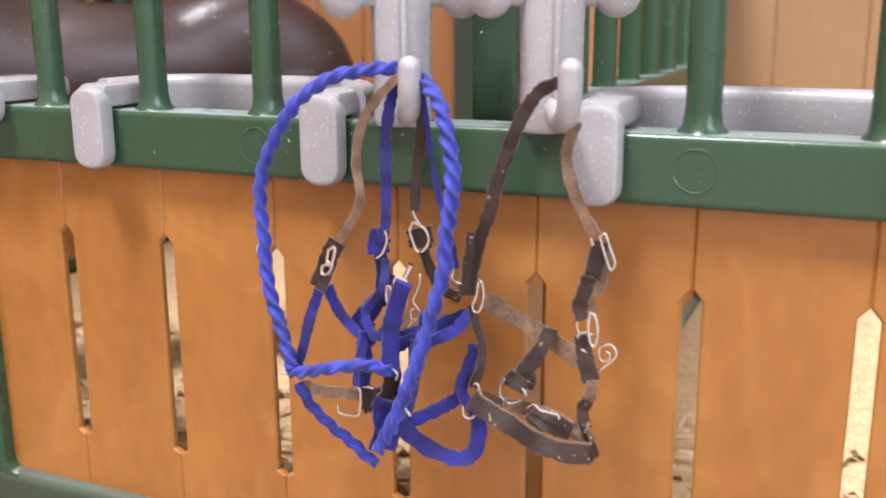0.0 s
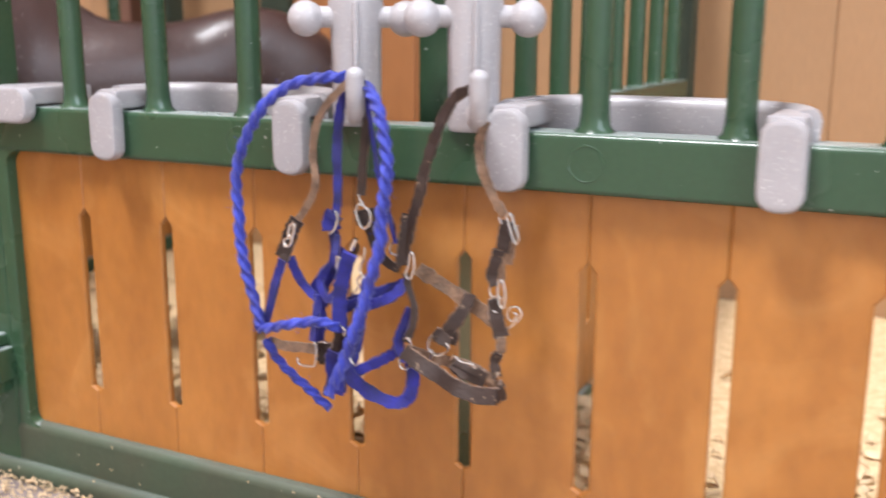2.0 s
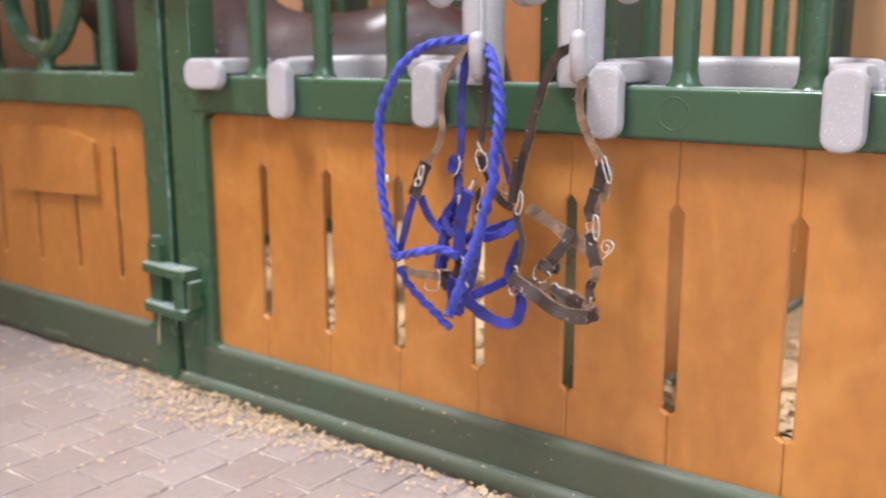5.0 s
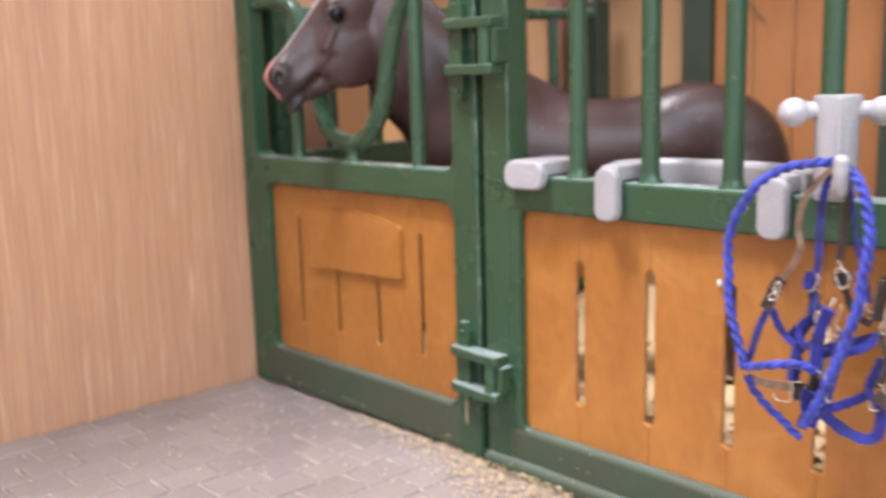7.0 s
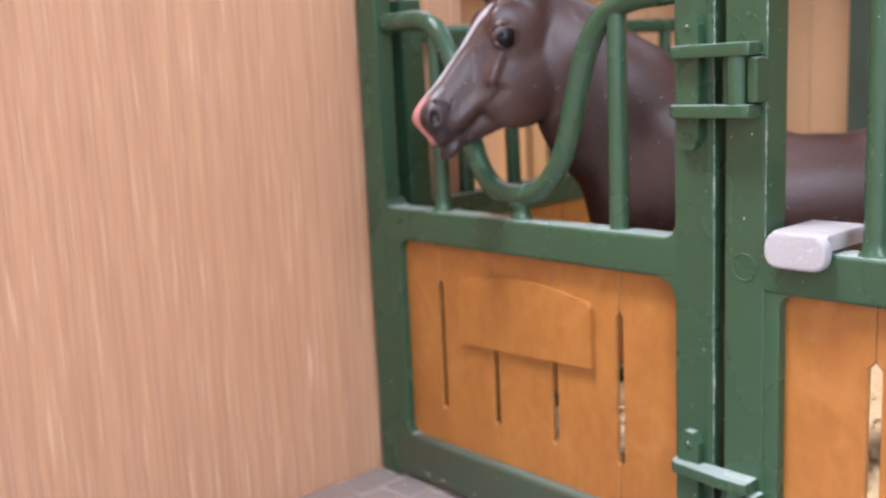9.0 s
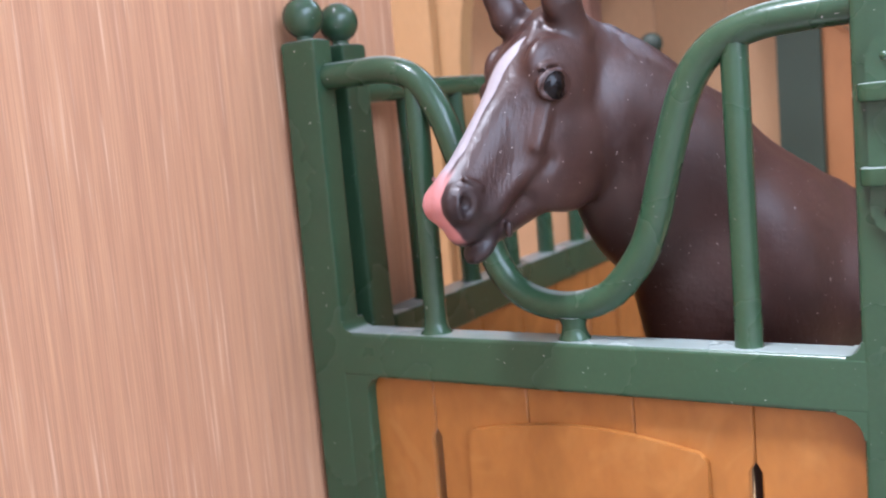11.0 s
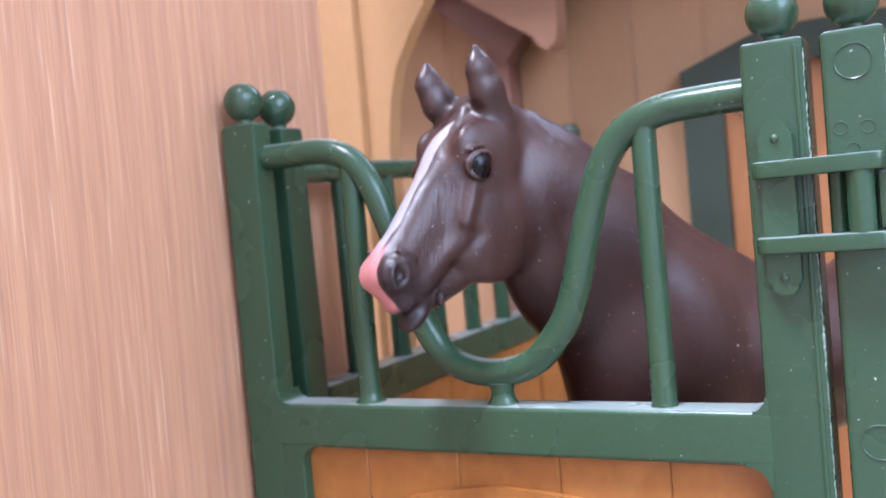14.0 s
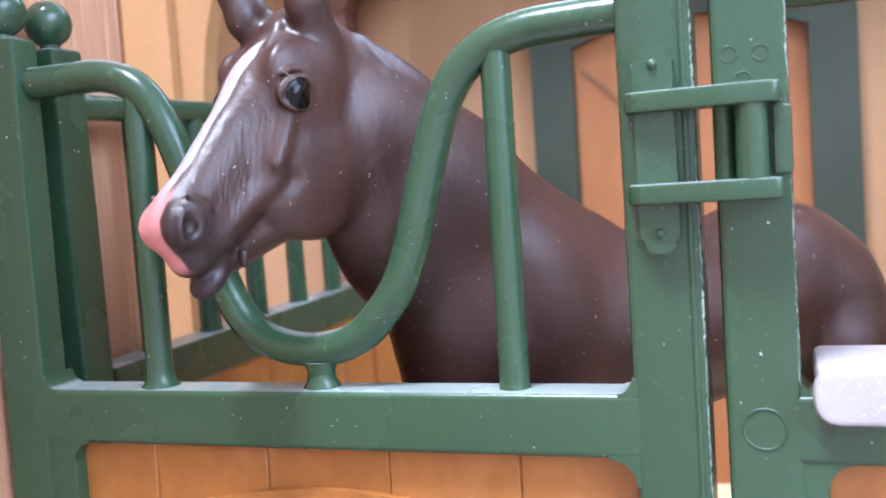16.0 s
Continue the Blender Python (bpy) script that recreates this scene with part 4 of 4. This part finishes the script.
rope = thing("lead_rope", (8.34, -0.8, 6.62), "bright blue twisted woollen lead rope looped over a hanger", "rope")
cord(rope, "rope_loop", [(8.16, -0.80, 6.68), (8.01, -0.95, 6.68), (7.83, -1.05, 6.65), (7.60, -1.08, 6.59), (7.40, -1.10, 6.48), (7.21, -1.10, 6.34), (7.06, -1.10, 6.15), (6.93, -1.10, 5.95), (6.82, -1.10, 5.72), (6.76, -1.10, 5.47), (6.76, -1.10, 5.21), (6.78, -1.10, 4.95), (6.78, -1.10, 4.68), (6.86, -1.12, 4.32), (6.96, -1.14, 4.05), (7.06, -1.18, 3.82), (7.12, -1.20, 3.66)], 0.068)
cord(rope, "rope_loop", [(8.36, -0.72, 6.58), (8.49, -0.85, 6.52), (8.63, -0.95, 6.39), (8.73, -1.02, 6.21), (8.80, -1.06, 5.99), (8.84, -1.08, 5.77), (8.84, -1.10, 5.56), (8.81, -1.10, 5.35), (8.77, -1.10, 5.13), (8.76, -1.10, 4.85), (8.69, -1.12, 4.59), (8.62, -1.14, 4.33), (8.56, -1.17, 4.09), (8.47, -1.20, 3.82), (8.36, -1.20, 3.53), (8.25, -1.18, 3.29), (8.12, -1.12, 3.06), (8.02, -1.08, 2.89)], 0.074)
cord(rope, "rope_end", [(7.07, -1.18, 3.63), (7.27, -1.25, 3.67), (7.54, -1.30, 3.76), (7.80, -1.30, 3.83), (8.04, -1.25, 3.86), (8.16, -1.10, 3.77)], 0.066)
cord(rope, "rope_end", [(7.12, -1.10, 3.48), (7.19, -1.08, 3.32), (7.30, -1.04, 3.16), (7.48, -1.00, 2.99), (7.66, -0.95, 2.84), (7.81, -0.92, 2.70), (7.92, -0.90, 2.64)], 0.060)
blue = thing("halter", (8.15, -0.8, 6.56), "blue fabric toy halter with small silver buckles on the hanger", "halter", group="hanging halters")
strap(blue, "crown_strap", [(8.23, -0.8, 6.61), (8.1, -0.8, 6.42), (8.04, -0.8, 6.16), (8.01, -0.8, 5.81), (8.01, -0.8, 5.45), (8.0, -0.8, 5.18), (7.93, -0.8, 4.96)], 0.1, BLUE)
strap(blue, "cheek_strap", [(7.92, -0.8, 4.99), (7.94, -0.79, 4.75), (7.92, -0.78, 4.49), (7.84, -0.76, 4.26), (7.71, -0.75, 4.11)], 0.1, BLUE)
strap(blue, "throat_strap", [(7.44, -1.0, 4.53), (7.5, -0.97, 4.34), (7.62, -0.95, 4.16), (7.79, -0.93, 4.02), (7.88, -0.9, 3.93)], 0.1, BLUE)
strap(blue, "throat_strap", [(7.96, -0.7, 4.38), (7.78, -0.73, 4.28), (7.65, -0.77, 4.16), (7.73, -0.8, 4.04)], 0.12, BLUE)
strap(blue, "jaw_strap", [(7.78, -0.9, 3.98), (7.82, -0.93, 3.73), (7.78, -0.95, 3.51)], 0.12, BLUE)
strap(blue, "brow_strap", [(8.08, -0.7, 3.97), (8.31, -0.6, 4.05), (8.53, -0.5, 4.14), (8.72, -0.4, 4.21)], 0.14, BLUE)
strap(blue, "throat_strap", [(8.02, -0.85, 4.83), (8.01, -0.90, 4.57), (7.83, -0.95, 4.28), (7.96, -0.97, 4.05), (8.11, -0.95, 4.22)], 0.085, BLUE)
strap(blue, "throat_strap", [(8.02, -0.75, 4.65), (7.88, -0.78, 4.40), (7.67, -0.80, 4.17), (7.84, -0.82, 4.09)], 0.09, BLUE)
strap(blue, "cheek_strap", [(8.54, -1.05, 4.39), (8.49, -1.08, 4.06), (8.42, -1.10, 3.72), (8.28, -1.10, 3.39), (8.14, -1.08, 2.97)], 0.11, BLUE)
strap(blue, "brow_strap", [(8.80, -0.55, 4.28), (8.66, -0.65, 4.11), (8.47, -0.75, 4.02), (8.26, -0.85, 4.01), (8.15, -0.90, 3.96)], 0.13, BLUE)
strap(blue, "jaw_strap", [(7.81, -0.95, 4.09), (7.79, -1.00, 3.82), (7.78, -1.05, 3.53)], 0.09, BLUE)
strap(blue, "jaw_strap", [(8.93, -0.70, 4.00), (8.83, -0.75, 3.75), (8.80, -0.80, 3.57), (8.91, -0.80, 3.38)], 0.1, BLUE)
strap(blue, "strap_end", [(8.06, -1.00, 3.35), (8.01, -1.00, 3.08), (7.93, -1.00, 2.84)], 0.13, BLUE)
strap(blue, "noseband", [(8.24, -1.15, 3.35), (8.34, -1.06, 3.13), (8.6, -0.97, 2.94), (8.82, -0.88, 2.86), (8.94, -0.78, 2.93), (8.95, -0.69, 3.15), (8.86, -0.6, 3.33)], 0.15, BLUE)
strap(blue, "noseband", [(8.09, -1.0, 3.06), (8.38, -0.92, 3.23), (8.61, -0.83, 3.36), (8.75, -0.75, 3.46), (8.78, -0.67, 3.63), (8.83, -0.58, 3.83), (8.83, -0.5, 3.93)], 0.12, BLUE)
strap(blue, "chin_strap", [(8.38, -0.9, 4.05), (8.36, -0.94, 3.75), (8.31, -0.97, 3.44), (8.19, -1.01, 3.15), (8.11, -1.05, 2.92)], 0.13, BLUE)
strap(blue, "thin_strap", [(8.36, -0.7, 6.53), (8.4, -0.68, 6.16), (8.45, -0.66, 5.75), (8.53, -0.64, 5.34), (8.63, -0.62, 4.99), (8.67, -0.6, 4.74)], 0.05, BLUE)
strap(blue, "keeper", [(7.98, -0.84, 5.08), (7.93, -0.84, 4.99), (7.94, -0.84, 4.88)], 0.20, BLUE)
strap(blue, "wrapped_strap", [(8.30, -1.02, 4.66), (8.23, -1.02, 4.49), (8.17, -1.02, 4.27), (8.14, -1.02, 4.03), (8.14, -1.02, 3.81), (8.16, -1.02, 3.69)], 0.17, BLUE)
strap(blue, "strap_end", [(8.07, -1.00, 3.42), (8.03, -1.00, 3.22), (8.09, -1.00, 3.04), (8.04, -1.00, 2.90)], 0.20, BLUE)
wire(blue, "buckle", [(8.04, -0.90, 5.13), (8.06, -0.90, 5.03), (8.01, -0.90, 4.90), (7.94, -0.90, 4.84)])
wire(blue, "ring", [(8.08, -0.95, 4.59), (8.12, -0.95, 4.57), (8.13, -0.95, 4.45), (8.09, -0.95, 4.40), (8.07, -0.95, 4.48)], 0.015, closed=True)
wire(blue, "ring", [(8.73, -0.80, 4.79), (8.71, -0.80, 4.71), (8.74, -0.80, 4.66), (8.82, -0.80, 4.65)])
wire(blue, "ring", [(8.39, -1.22, 3.46), (8.42, -1.22, 3.42), (8.45, -1.22, 3.39)])
wire(blue, "ring", [(8.80, -0.75, 3.39), (8.81, -0.75, 3.28), (8.87, -0.75, 3.25), (8.93, -0.75, 3.29)])
brown = thing("halter", (8.25, -0.8, 6.56), "brown leather toy halter with suede underside and tiny silver buckles", "halter", group="hanging halters")
strap(brown, "crown_strap", [(8.27, -0.9, 6.65), (8.11, -0.92, 6.51), (7.93, -0.94, 6.31), (7.82, -0.96, 6.08), (7.78, -0.97, 5.76), (7.83, -0.99, 5.5), (7.79, -1.01, 5.31), (7.68, -1.03, 5.12), (7.57, -1.05, 4.97)], 0.1, SUEDE)
strap(brown, "cheek_strap", [(7.58, -1.05, 4.98), (7.51, -1.07, 4.8), (7.44, -1.08, 4.61), (7.41, -1.1, 4.5)], 0.12, LEATHER)
strap(brown, "cheek_strap", [(7.41, -1.1, 4.52), (7.29, -1.1, 4.23), (7.2, -1.1, 3.93), (7.1, -1.1, 3.63)], 0.1, BLUE)
strap(brown, "crown_strap", [(8.36, -0.7, 6.36), (8.34, -0.7, 6.04), (8.29, -0.7, 5.63), (8.27, -0.7, 5.3)], 0.11, LEATHER)
strap(brown, "cheek_strap", [(8.36, -0.7, 4.92), (8.42, -0.63, 4.67), (8.55, -0.57, 4.48), (8.67, -0.5, 4.4)], 0.12, LEATHER)
strap(brown, "noseband", [(7.1, -1.05, 3.43), (7.33, -0.98, 3.38), (7.64, -0.92, 3.38), (7.9, -0.85, 3.33)], 0.14, SUEDE)
strap(brown, "noseband", [(7.79, -0.95, 3.34), (7.92, -0.9, 3.29), (8.02, -0.85, 3.35)], 0.16, LEATHER)
strap(brown, "cheek_strap", [(8.08, -0.85, 3.81), (8.09, -0.85, 3.55), (8.03, -0.85, 3.29)], 0.14, LEATHER)
strap(brown, "keeper", [(7.60, -1.07, 5.01), (7.52, -1.07, 4.88), (7.45, -1.07, 4.71), (7.37, -1.07, 4.54)], 0.20, LEATHER)
strap(brown, "keeper", [(8.32, -0.72, 5.14), (8.34, -0.72, 5.04), (8.34, -0.72, 4.94)], 0.25, LEATHER)
strap(brown, "keeper", [(7.77, -0.92, 3.35), (7.86, -0.92, 3.36), (7.95, -0.92, 3.35)], 0.30, LEATHER)
strap(brown, "wrap", [(8.07, -0.98, 3.85), (8.13, -0.98, 3.73), (8.09, -0.98, 3.54), (8.04, -0.98, 3.38)], 0.16, LEATHER)
wire(brown, "buckle", [(7.56, -1.16, 4.95), (7.63, -1.16, 4.98), (7.60, -1.16, 4.83), (7.54, -1.16, 4.81)], 0.020, closed=True)
wire(brown, "buckle", [(7.48, -1.16, 4.78), (7.59, -1.16, 4.82), (7.56, -1.16, 4.72), (7.48, -1.16, 4.70)], 0.020, closed=True)
wire(brown, "buckle", [(8.32, -0.84, 5.23), (8.28, -0.84, 5.14), (8.31, -0.84, 5.04), (8.35, -0.84, 4.95), (8.41, -0.84, 4.94), (8.48, -0.84, 5.04), (8.45, -0.84, 5.16)], closed=True)
wire(brown, "prong", [(8.33, -0.86, 5.34), (8.35, -0.86, 5.28), (8.40, -0.86, 5.21)], 0.014)
wire(brown, "rivet_tip", [(8.36, -0.98, 4.84), (8.33, -0.98, 4.77), (8.29, -0.98, 4.70)], 0.032)
wire(brown, "chain", [(8.37, -0.80, 4.71), (8.36, -0.80, 4.60), (8.33, -0.80, 4.52), (8.29, -0.80, 4.42), (8.33, -0.80, 4.36), (8.36, -0.80, 4.32), (8.35, -0.80, 4.26), (8.28, -0.80, 4.22), (8.26, -0.80, 4.30), (8.31, -0.80, 4.35)], 0.014)
wire(brown, "chain", [(8.29, -0.80, 4.24), (8.24, -0.80, 4.16), (8.17, -0.80, 4.09)], 0.015)
wire(brown, "buckle", [(7.73, -1.02, 3.54), (7.79, -1.02, 3.48), (7.79, -1.02, 3.34), (7.77, -1.02, 3.22), (7.72, -1.02, 3.19), (7.55, -1.02, 3.19), (7.52, -1.02, 3.28)])
wire(brown, "prong", [(7.77, -0.99, 3.48), (7.84, -0.99, 3.52), (7.93, -0.99, 3.51)], 0.015)
wire(brown, "ring", [(8.17, -1.05, 3.78), (8.23, -1.05, 3.73), (8.21, -1.05, 3.66)], 0.014)
dark = thing("halter", (9.83, -0.95, 6.61), "dark brown leather toy halter with wide noseband and metal rings", "halter", group="hanging halters")
strap(dark, "brow_strap", [(8.92, -0.5, 4.44), (9.17, -0.49, 4.31), (9.44, -0.47, 4.17), (9.72, -0.46, 4.02), (9.93, -0.45, 3.9)], 0.2, SUEDE)
strap(dark, "jaw_strap", [(9.62, -0.52, 4.22), (9.57, -0.58, 4.06), (9.46, -0.64, 3.87), (9.34, -0.7, 3.69)], 0.17, LEATHER)
strap(dark, "jaw_loop", [(9.26, -0.75, 3.77), (9.37, -0.73, 3.69), (9.45, -0.72, 3.64)], 0.16, LEATHER)
strap(dark, "noseband", [(9.01, -1.05, 3.59), (9.16, -1.04, 3.5), (9.4, -1.03, 3.38), (9.66, -1.02, 3.25), (9.92, -1.01, 3.19), (10.17, -1.0, 3.21)], 0.2, LEATHER)
strap(dark, "noseband_back", [(10.07, -0.6, 3.14), (9.89, -0.59, 3.25), (9.65, -0.58, 3.33), (9.37, -0.57, 3.37), (9.08, -0.56, 3.38), (8.84, -0.55, 3.41)], 0.16, SUEDE)
strap(dark, "noseband_end", [(10.17, -1.0, 3.21), (10.16, -0.8, 3.21), (10.07, -0.6, 3.17)], 0.18, LEATHER)

strap(dark, "crown_strap", [(9.76, -0.88, 6.59), (9.60, -0.87, 6.52), (9.48, -0.85, 6.38), (9.37, -0.84, 6.19), (9.27, -0.82, 5.95), (9.17, -0.81, 5.68), (9.09, -0.79, 5.38), (9.00, -0.78, 5.12), (8.91, -0.76, 4.81), (8.86, -0.75, 4.57)], 0.13, LEATHER)
strap(dark, "crown_strap", [(9.90, -0.78, 6.24), (9.84, -0.75, 6.11), (9.80, -0.72, 5.96), (9.81, -0.69, 5.76), (9.87, -0.66, 5.56), (9.96, -0.63, 5.36), (10.06, -0.60, 5.19)], 0.12, SUEDE)
strap(dark, "cheek_strap", [(8.95, -0.77, 5.14), (8.92, -0.77, 4.94), (8.86, -0.77, 4.69), (8.86, -0.77, 4.53)], 0.18, LEATHER)
strap(dark, "cheek_strap", [(8.90, -0.78, 4.44), (8.96, -0.80, 4.26), (9.03, -0.82, 4.07), (9.03, -0.84, 3.85), (8.95, -0.86, 3.64)], 0.09, LEATHER)
strap(dark, "cheek_strap", [(10.11, -0.60, 5.14), (10.07, -0.60, 4.95), (10.04, -0.60, 4.78)], 0.17, LEATHER)
strap(dark, "cheek_strap", [(10.16, -0.55, 5.09), (10.14, -0.55, 4.90), (10.09, -0.55, 4.63)], 0.12, SUEDE)
strap(dark, "loop_strap", [(10.02, -0.64, 4.80), (9.99, -0.64, 4.69), (9.94, -0.64, 4.52), (9.99, -0.64, 4.39)], 0.15, LEATHER)
strap(dark, "loop_strap", [(10.04, -0.60, 4.81), (10.04, -0.60, 4.64), (10.04, -0.60, 4.45)], 0.09, SUEDE)
strap(dark, "cheek_strap", [(9.97, -0.64, 4.23), (9.99, -0.64, 4.06), (10.03, -0.64, 3.91), (10.07, -0.64, 3.79)], 0.17, LEATHER)
strap(dark, "cheek_strap", [(10.08, -0.66, 3.80), (10.07, -0.66, 3.70), (10.07, -0.66, 3.62)], 0.12, SUEDE)
strap(dark, "cheek_strap", [(10.06, -0.70, 3.62), (10.01, -0.70, 3.48), (10.05, -0.70, 3.33)], 0.13, LEATHER)
strap(dark, "keeper", [(9.34, -0.68, 3.77), (9.38, -0.68, 3.69), (9.37, -0.68, 3.64)], 0.30, LEATHER)
strap(dark, "noseband_pad", [(9.51, -0.75, 3.44), (9.62, -0.75, 3.36), (9.78, -0.75, 3.32), (9.92, -0.75, 3.28)], 0.20, LEATHER)
wire(dark, "link", [(9.00, -0.84, 4.73), (9.04, -0.84, 4.68), (9.05, -0.84, 4.55), (9.01, -0.84, 4.42), (8.96, -0.84, 4.40), (8.94, -0.84, 4.46), (8.98, -0.84, 4.57)], closed=True)
wire(dark, "link", [(9.00, -0.95, 3.71), (9.04, -0.95, 3.71), (9.07, -0.95, 3.61), (9.04, -0.95, 3.59)], 0.016)
wire(dark, "ring", [(9.26, -0.78, 3.75), (9.21, -0.78, 3.67), (9.21, -0.78, 3.56), (9.30, -0.78, 3.50), (9.42, -0.78, 3.55), (9.47, -0.78, 3.62), (9.43, -0.78, 3.67)])
wire(dark, "ring", [(9.28, -0.82, 3.58), (9.27, -0.82, 3.51), (9.26, -0.82, 3.44)])
wire(dark, "buckle", [(9.50, -0.82, 3.49), (9.57, -0.82, 3.54), (9.64, -0.82, 3.49), (9.79, -0.82, 3.48), (9.82, -0.82, 3.43)])
wire(dark, "link", [(10.05, -0.70, 4.48), (10.10, -0.70, 4.46), (10.13, -0.70, 4.32), (10.11, -0.70, 4.17), (10.07, -0.70, 4.18), (10.04, -0.70, 4.33)], 0.019, closed=True)
wire(dark, "ring", [(10.02, -0.66, 4.08), (9.95, -0.66, 4.11), (9.92, -0.66, 4.18), (9.95, -0.66, 4.25), (10.03, -0.66, 4.28), (10.07, -0.66, 4.25)])
wire(dark, "ring", [(9.93, -0.66, 4.38), (9.92, -0.66, 4.32), (9.95, -0.66, 4.25)], 0.014)
wire(dark, "curl", [(10.11, -0.60, 3.87), (10.18, -0.60, 3.94), (10.26, -0.60, 4.02), (10.29, -0.60, 4.09), (10.24, -0.60, 4.16), (10.15, -0.60, 4.14), (10.12, -0.60, 4.07), (10.15, -0.60, 3.99), (10.21, -0.60, 4.01), (10.23, -0.60, 4.07), (10.19, -0.60, 4.09)], 0.015)
wire(dark, "buckle", [(10.11, -0.66, 5.20), (10.16, -0.66, 5.23), (10.21, -0.66, 5.10), (10.26, -0.66, 4.97), (10.22, -0.66, 4.90), (10.16, -0.66, 5.05)], closed=True)
wire(dark, "prong", [(10.03, -0.66, 5.18), (10.05, -0.66, 5.11)], 0.016)
wire(dark, "link", [(10.09, -0.78, 3.43), (10.07, -0.78, 3.32)], 0.024)

tuft = ball((5.98, -0.04, 4.55), 0.045, seg=10, scale=(1.0, 0.8, 1.6))
for v in tuft.verts:
    v.co += Vector((0.03, 0.03, 0.03)) * noise.noise(v.co * 9)
single("fluff_tuft", tuft, material("pale_fluff", (0.7, 0.62, 0.5), 0.9, scale=8, bump=0.6), "small pale tuft of fluff stuck to the boards", "fluff")

# ---- loose shavings ----
def flakes(name, spots, label, lo, hi):
    rnd = random.Random(7)
    verts, faces = [], []
    for x, y, z in spots:
        L, w = rnd.uniform(lo, hi), rnd.uniform(lo, hi) * 0.45
        a, tip, roll = rnd.uniform(0, 6.3), rnd.uniform(-0.5, 0.5), rnd.uniform(-0.6, 0.6)
        m = Matrix.Translation((x, y, z + 0.02)) @ Matrix.Rotation(a, 4, "Z") @ Matrix.Rotation(tip, 4, "Y") @ Matrix.Rotation(roll, 4, "X")
        b = len(verts)
        bend = rnd.uniform(0.0, 0.35) * L
        for i in range(3):
            u = (i / 2 - 0.5) * L
            k = w * (1.0, 1.15, 0.7)[i]
            for s in (-1, 1):
                for t in (0, 0.018):
                    verts.append(tuple((m @ Vector((u, s * k / 2, bend * (1 - (2 * i / 2 - 1) ** 2) + t))) * U))
        for i in range(2):
            o = b + 4 * i
            for q in ((0, 1, 5, 4), (2, 6, 7, 3), (1, 3, 7, 5), (0, 4, 6, 2)):
                faces.append([o + j for j in q])
        faces.append([b, b + 2, b + 3, b + 1])
        faces.append([b + 8, b + 9, b + 11, b + 10])
    me = bpy.data.meshes.new(name)
    me.from_pydata(verts, [], faces)
    me.materials.append(SHAVING)
    tagged(new(name, me), label, "shavings", kind="stuff")


rnd = random.Random(3)
spots = []
for k in range(2300):
    x = rnd.uniform(-3.5, 9)
    heap = math.exp(-((x - 2.2) / 2.6) ** 2)
    d = abs(rnd.gauss(0, 0.25 + 0.35 * heap))
    if rnd.random() < 0.25 + 0.75 * heap:
        front = -0.4 if x > 0.7 else -0.24
        spots.append((x, front - d, 0.05 + max(0, (0.16 * heap) * (1 - d / 0.6)) * rnd.random()))
for k in range(170):
    spots.append((rnd.uniform(-8.0, 7), -abs(rnd.gauss(0, 3.2)) - 0.3, 0.04))
flakes("wood_shavings", spots, "small pale wood shavings scattered along the fence foot", 0.022, 0.085)
flakes("fence_debris", [(rnd.uniform(-7, 12), rnd.uniform(-0.3, -0.2), 0.31) for k in range(40)] + [(rnd.uniform(1.8, 9), -0.19, rnd.uniform(0.4, 0.95)) for k in range(14)], "tiny pale flakes lying on the green fence foot", 0.02, 0.06)
spots = [(rnd.uniform(-6.8, 15), 0.6 + abs(rnd.gauss(0, 3.5)), 0.36 + rnd.uniform(0, 0.12)) for k in range(1500)]
flakes("bedding_flakes", spots, "pale wood shavings heaped over the stall floor", 0.15, 0.5)

single("straw", tube(curve_points([(0.35, -0.4, 1.5), (0.5, -0.55, 1.25), (0.55, -0.6, 0.95)], 6), 0.008, 6), SHAVING, "single dry straw hanging from the lower gate hinge", "straw")

# ---- paving ----
paving = bpy.data.objects["floor"]
ORIGIN[paving] = Vector((0, 0, 0))
BW, BL = 0.89, 1.17
stones = []
for k in range(3):
    bm = rbox(0.016, BW - 0.016, 0.016, BL - 0.016, -0.08, 0.016, 0.05, 2)
    for v in bm.verts:
        v.co.z += 0.012 * noise.noise(v.co * 1.3 + Vector((k * 7, 0, 0)))
        v.co.x += 0.035 * noise.noise(v.co * 2.1 + Vector((0, k * 5, 0)))
        v.co.y += 0.035 * noise.noise(v.co * 2.3 + Vector((k * 3, 0, 4)))
    bm.transform(Matrix.Scale(U, 4))
    me = bpy.data.meshes.new("paving_brick")
    bm.to_mesh(me)
    bm.free()
    me.materials.append(FLOOR)
    stones.append(me)
for i in range(18):
    for j in range(13):
        x, y = -8.2 + BW * i, -0.25 - BL * (j + 1) + (BL / 2 if i % 2 else 0)
        o = new("paving_brick", stones[(i * 7 + j * 3) % 3])
        o.parent = paving
        o.location = Vector((x, y, rnd.uniform(-0.004, 0.004))) * U
        o.rotation_euler = (rnd.uniform(-0.008, 0.008), rnd.uniform(-0.008, 0.008), rnd.uniform(-0.01, 0.01))
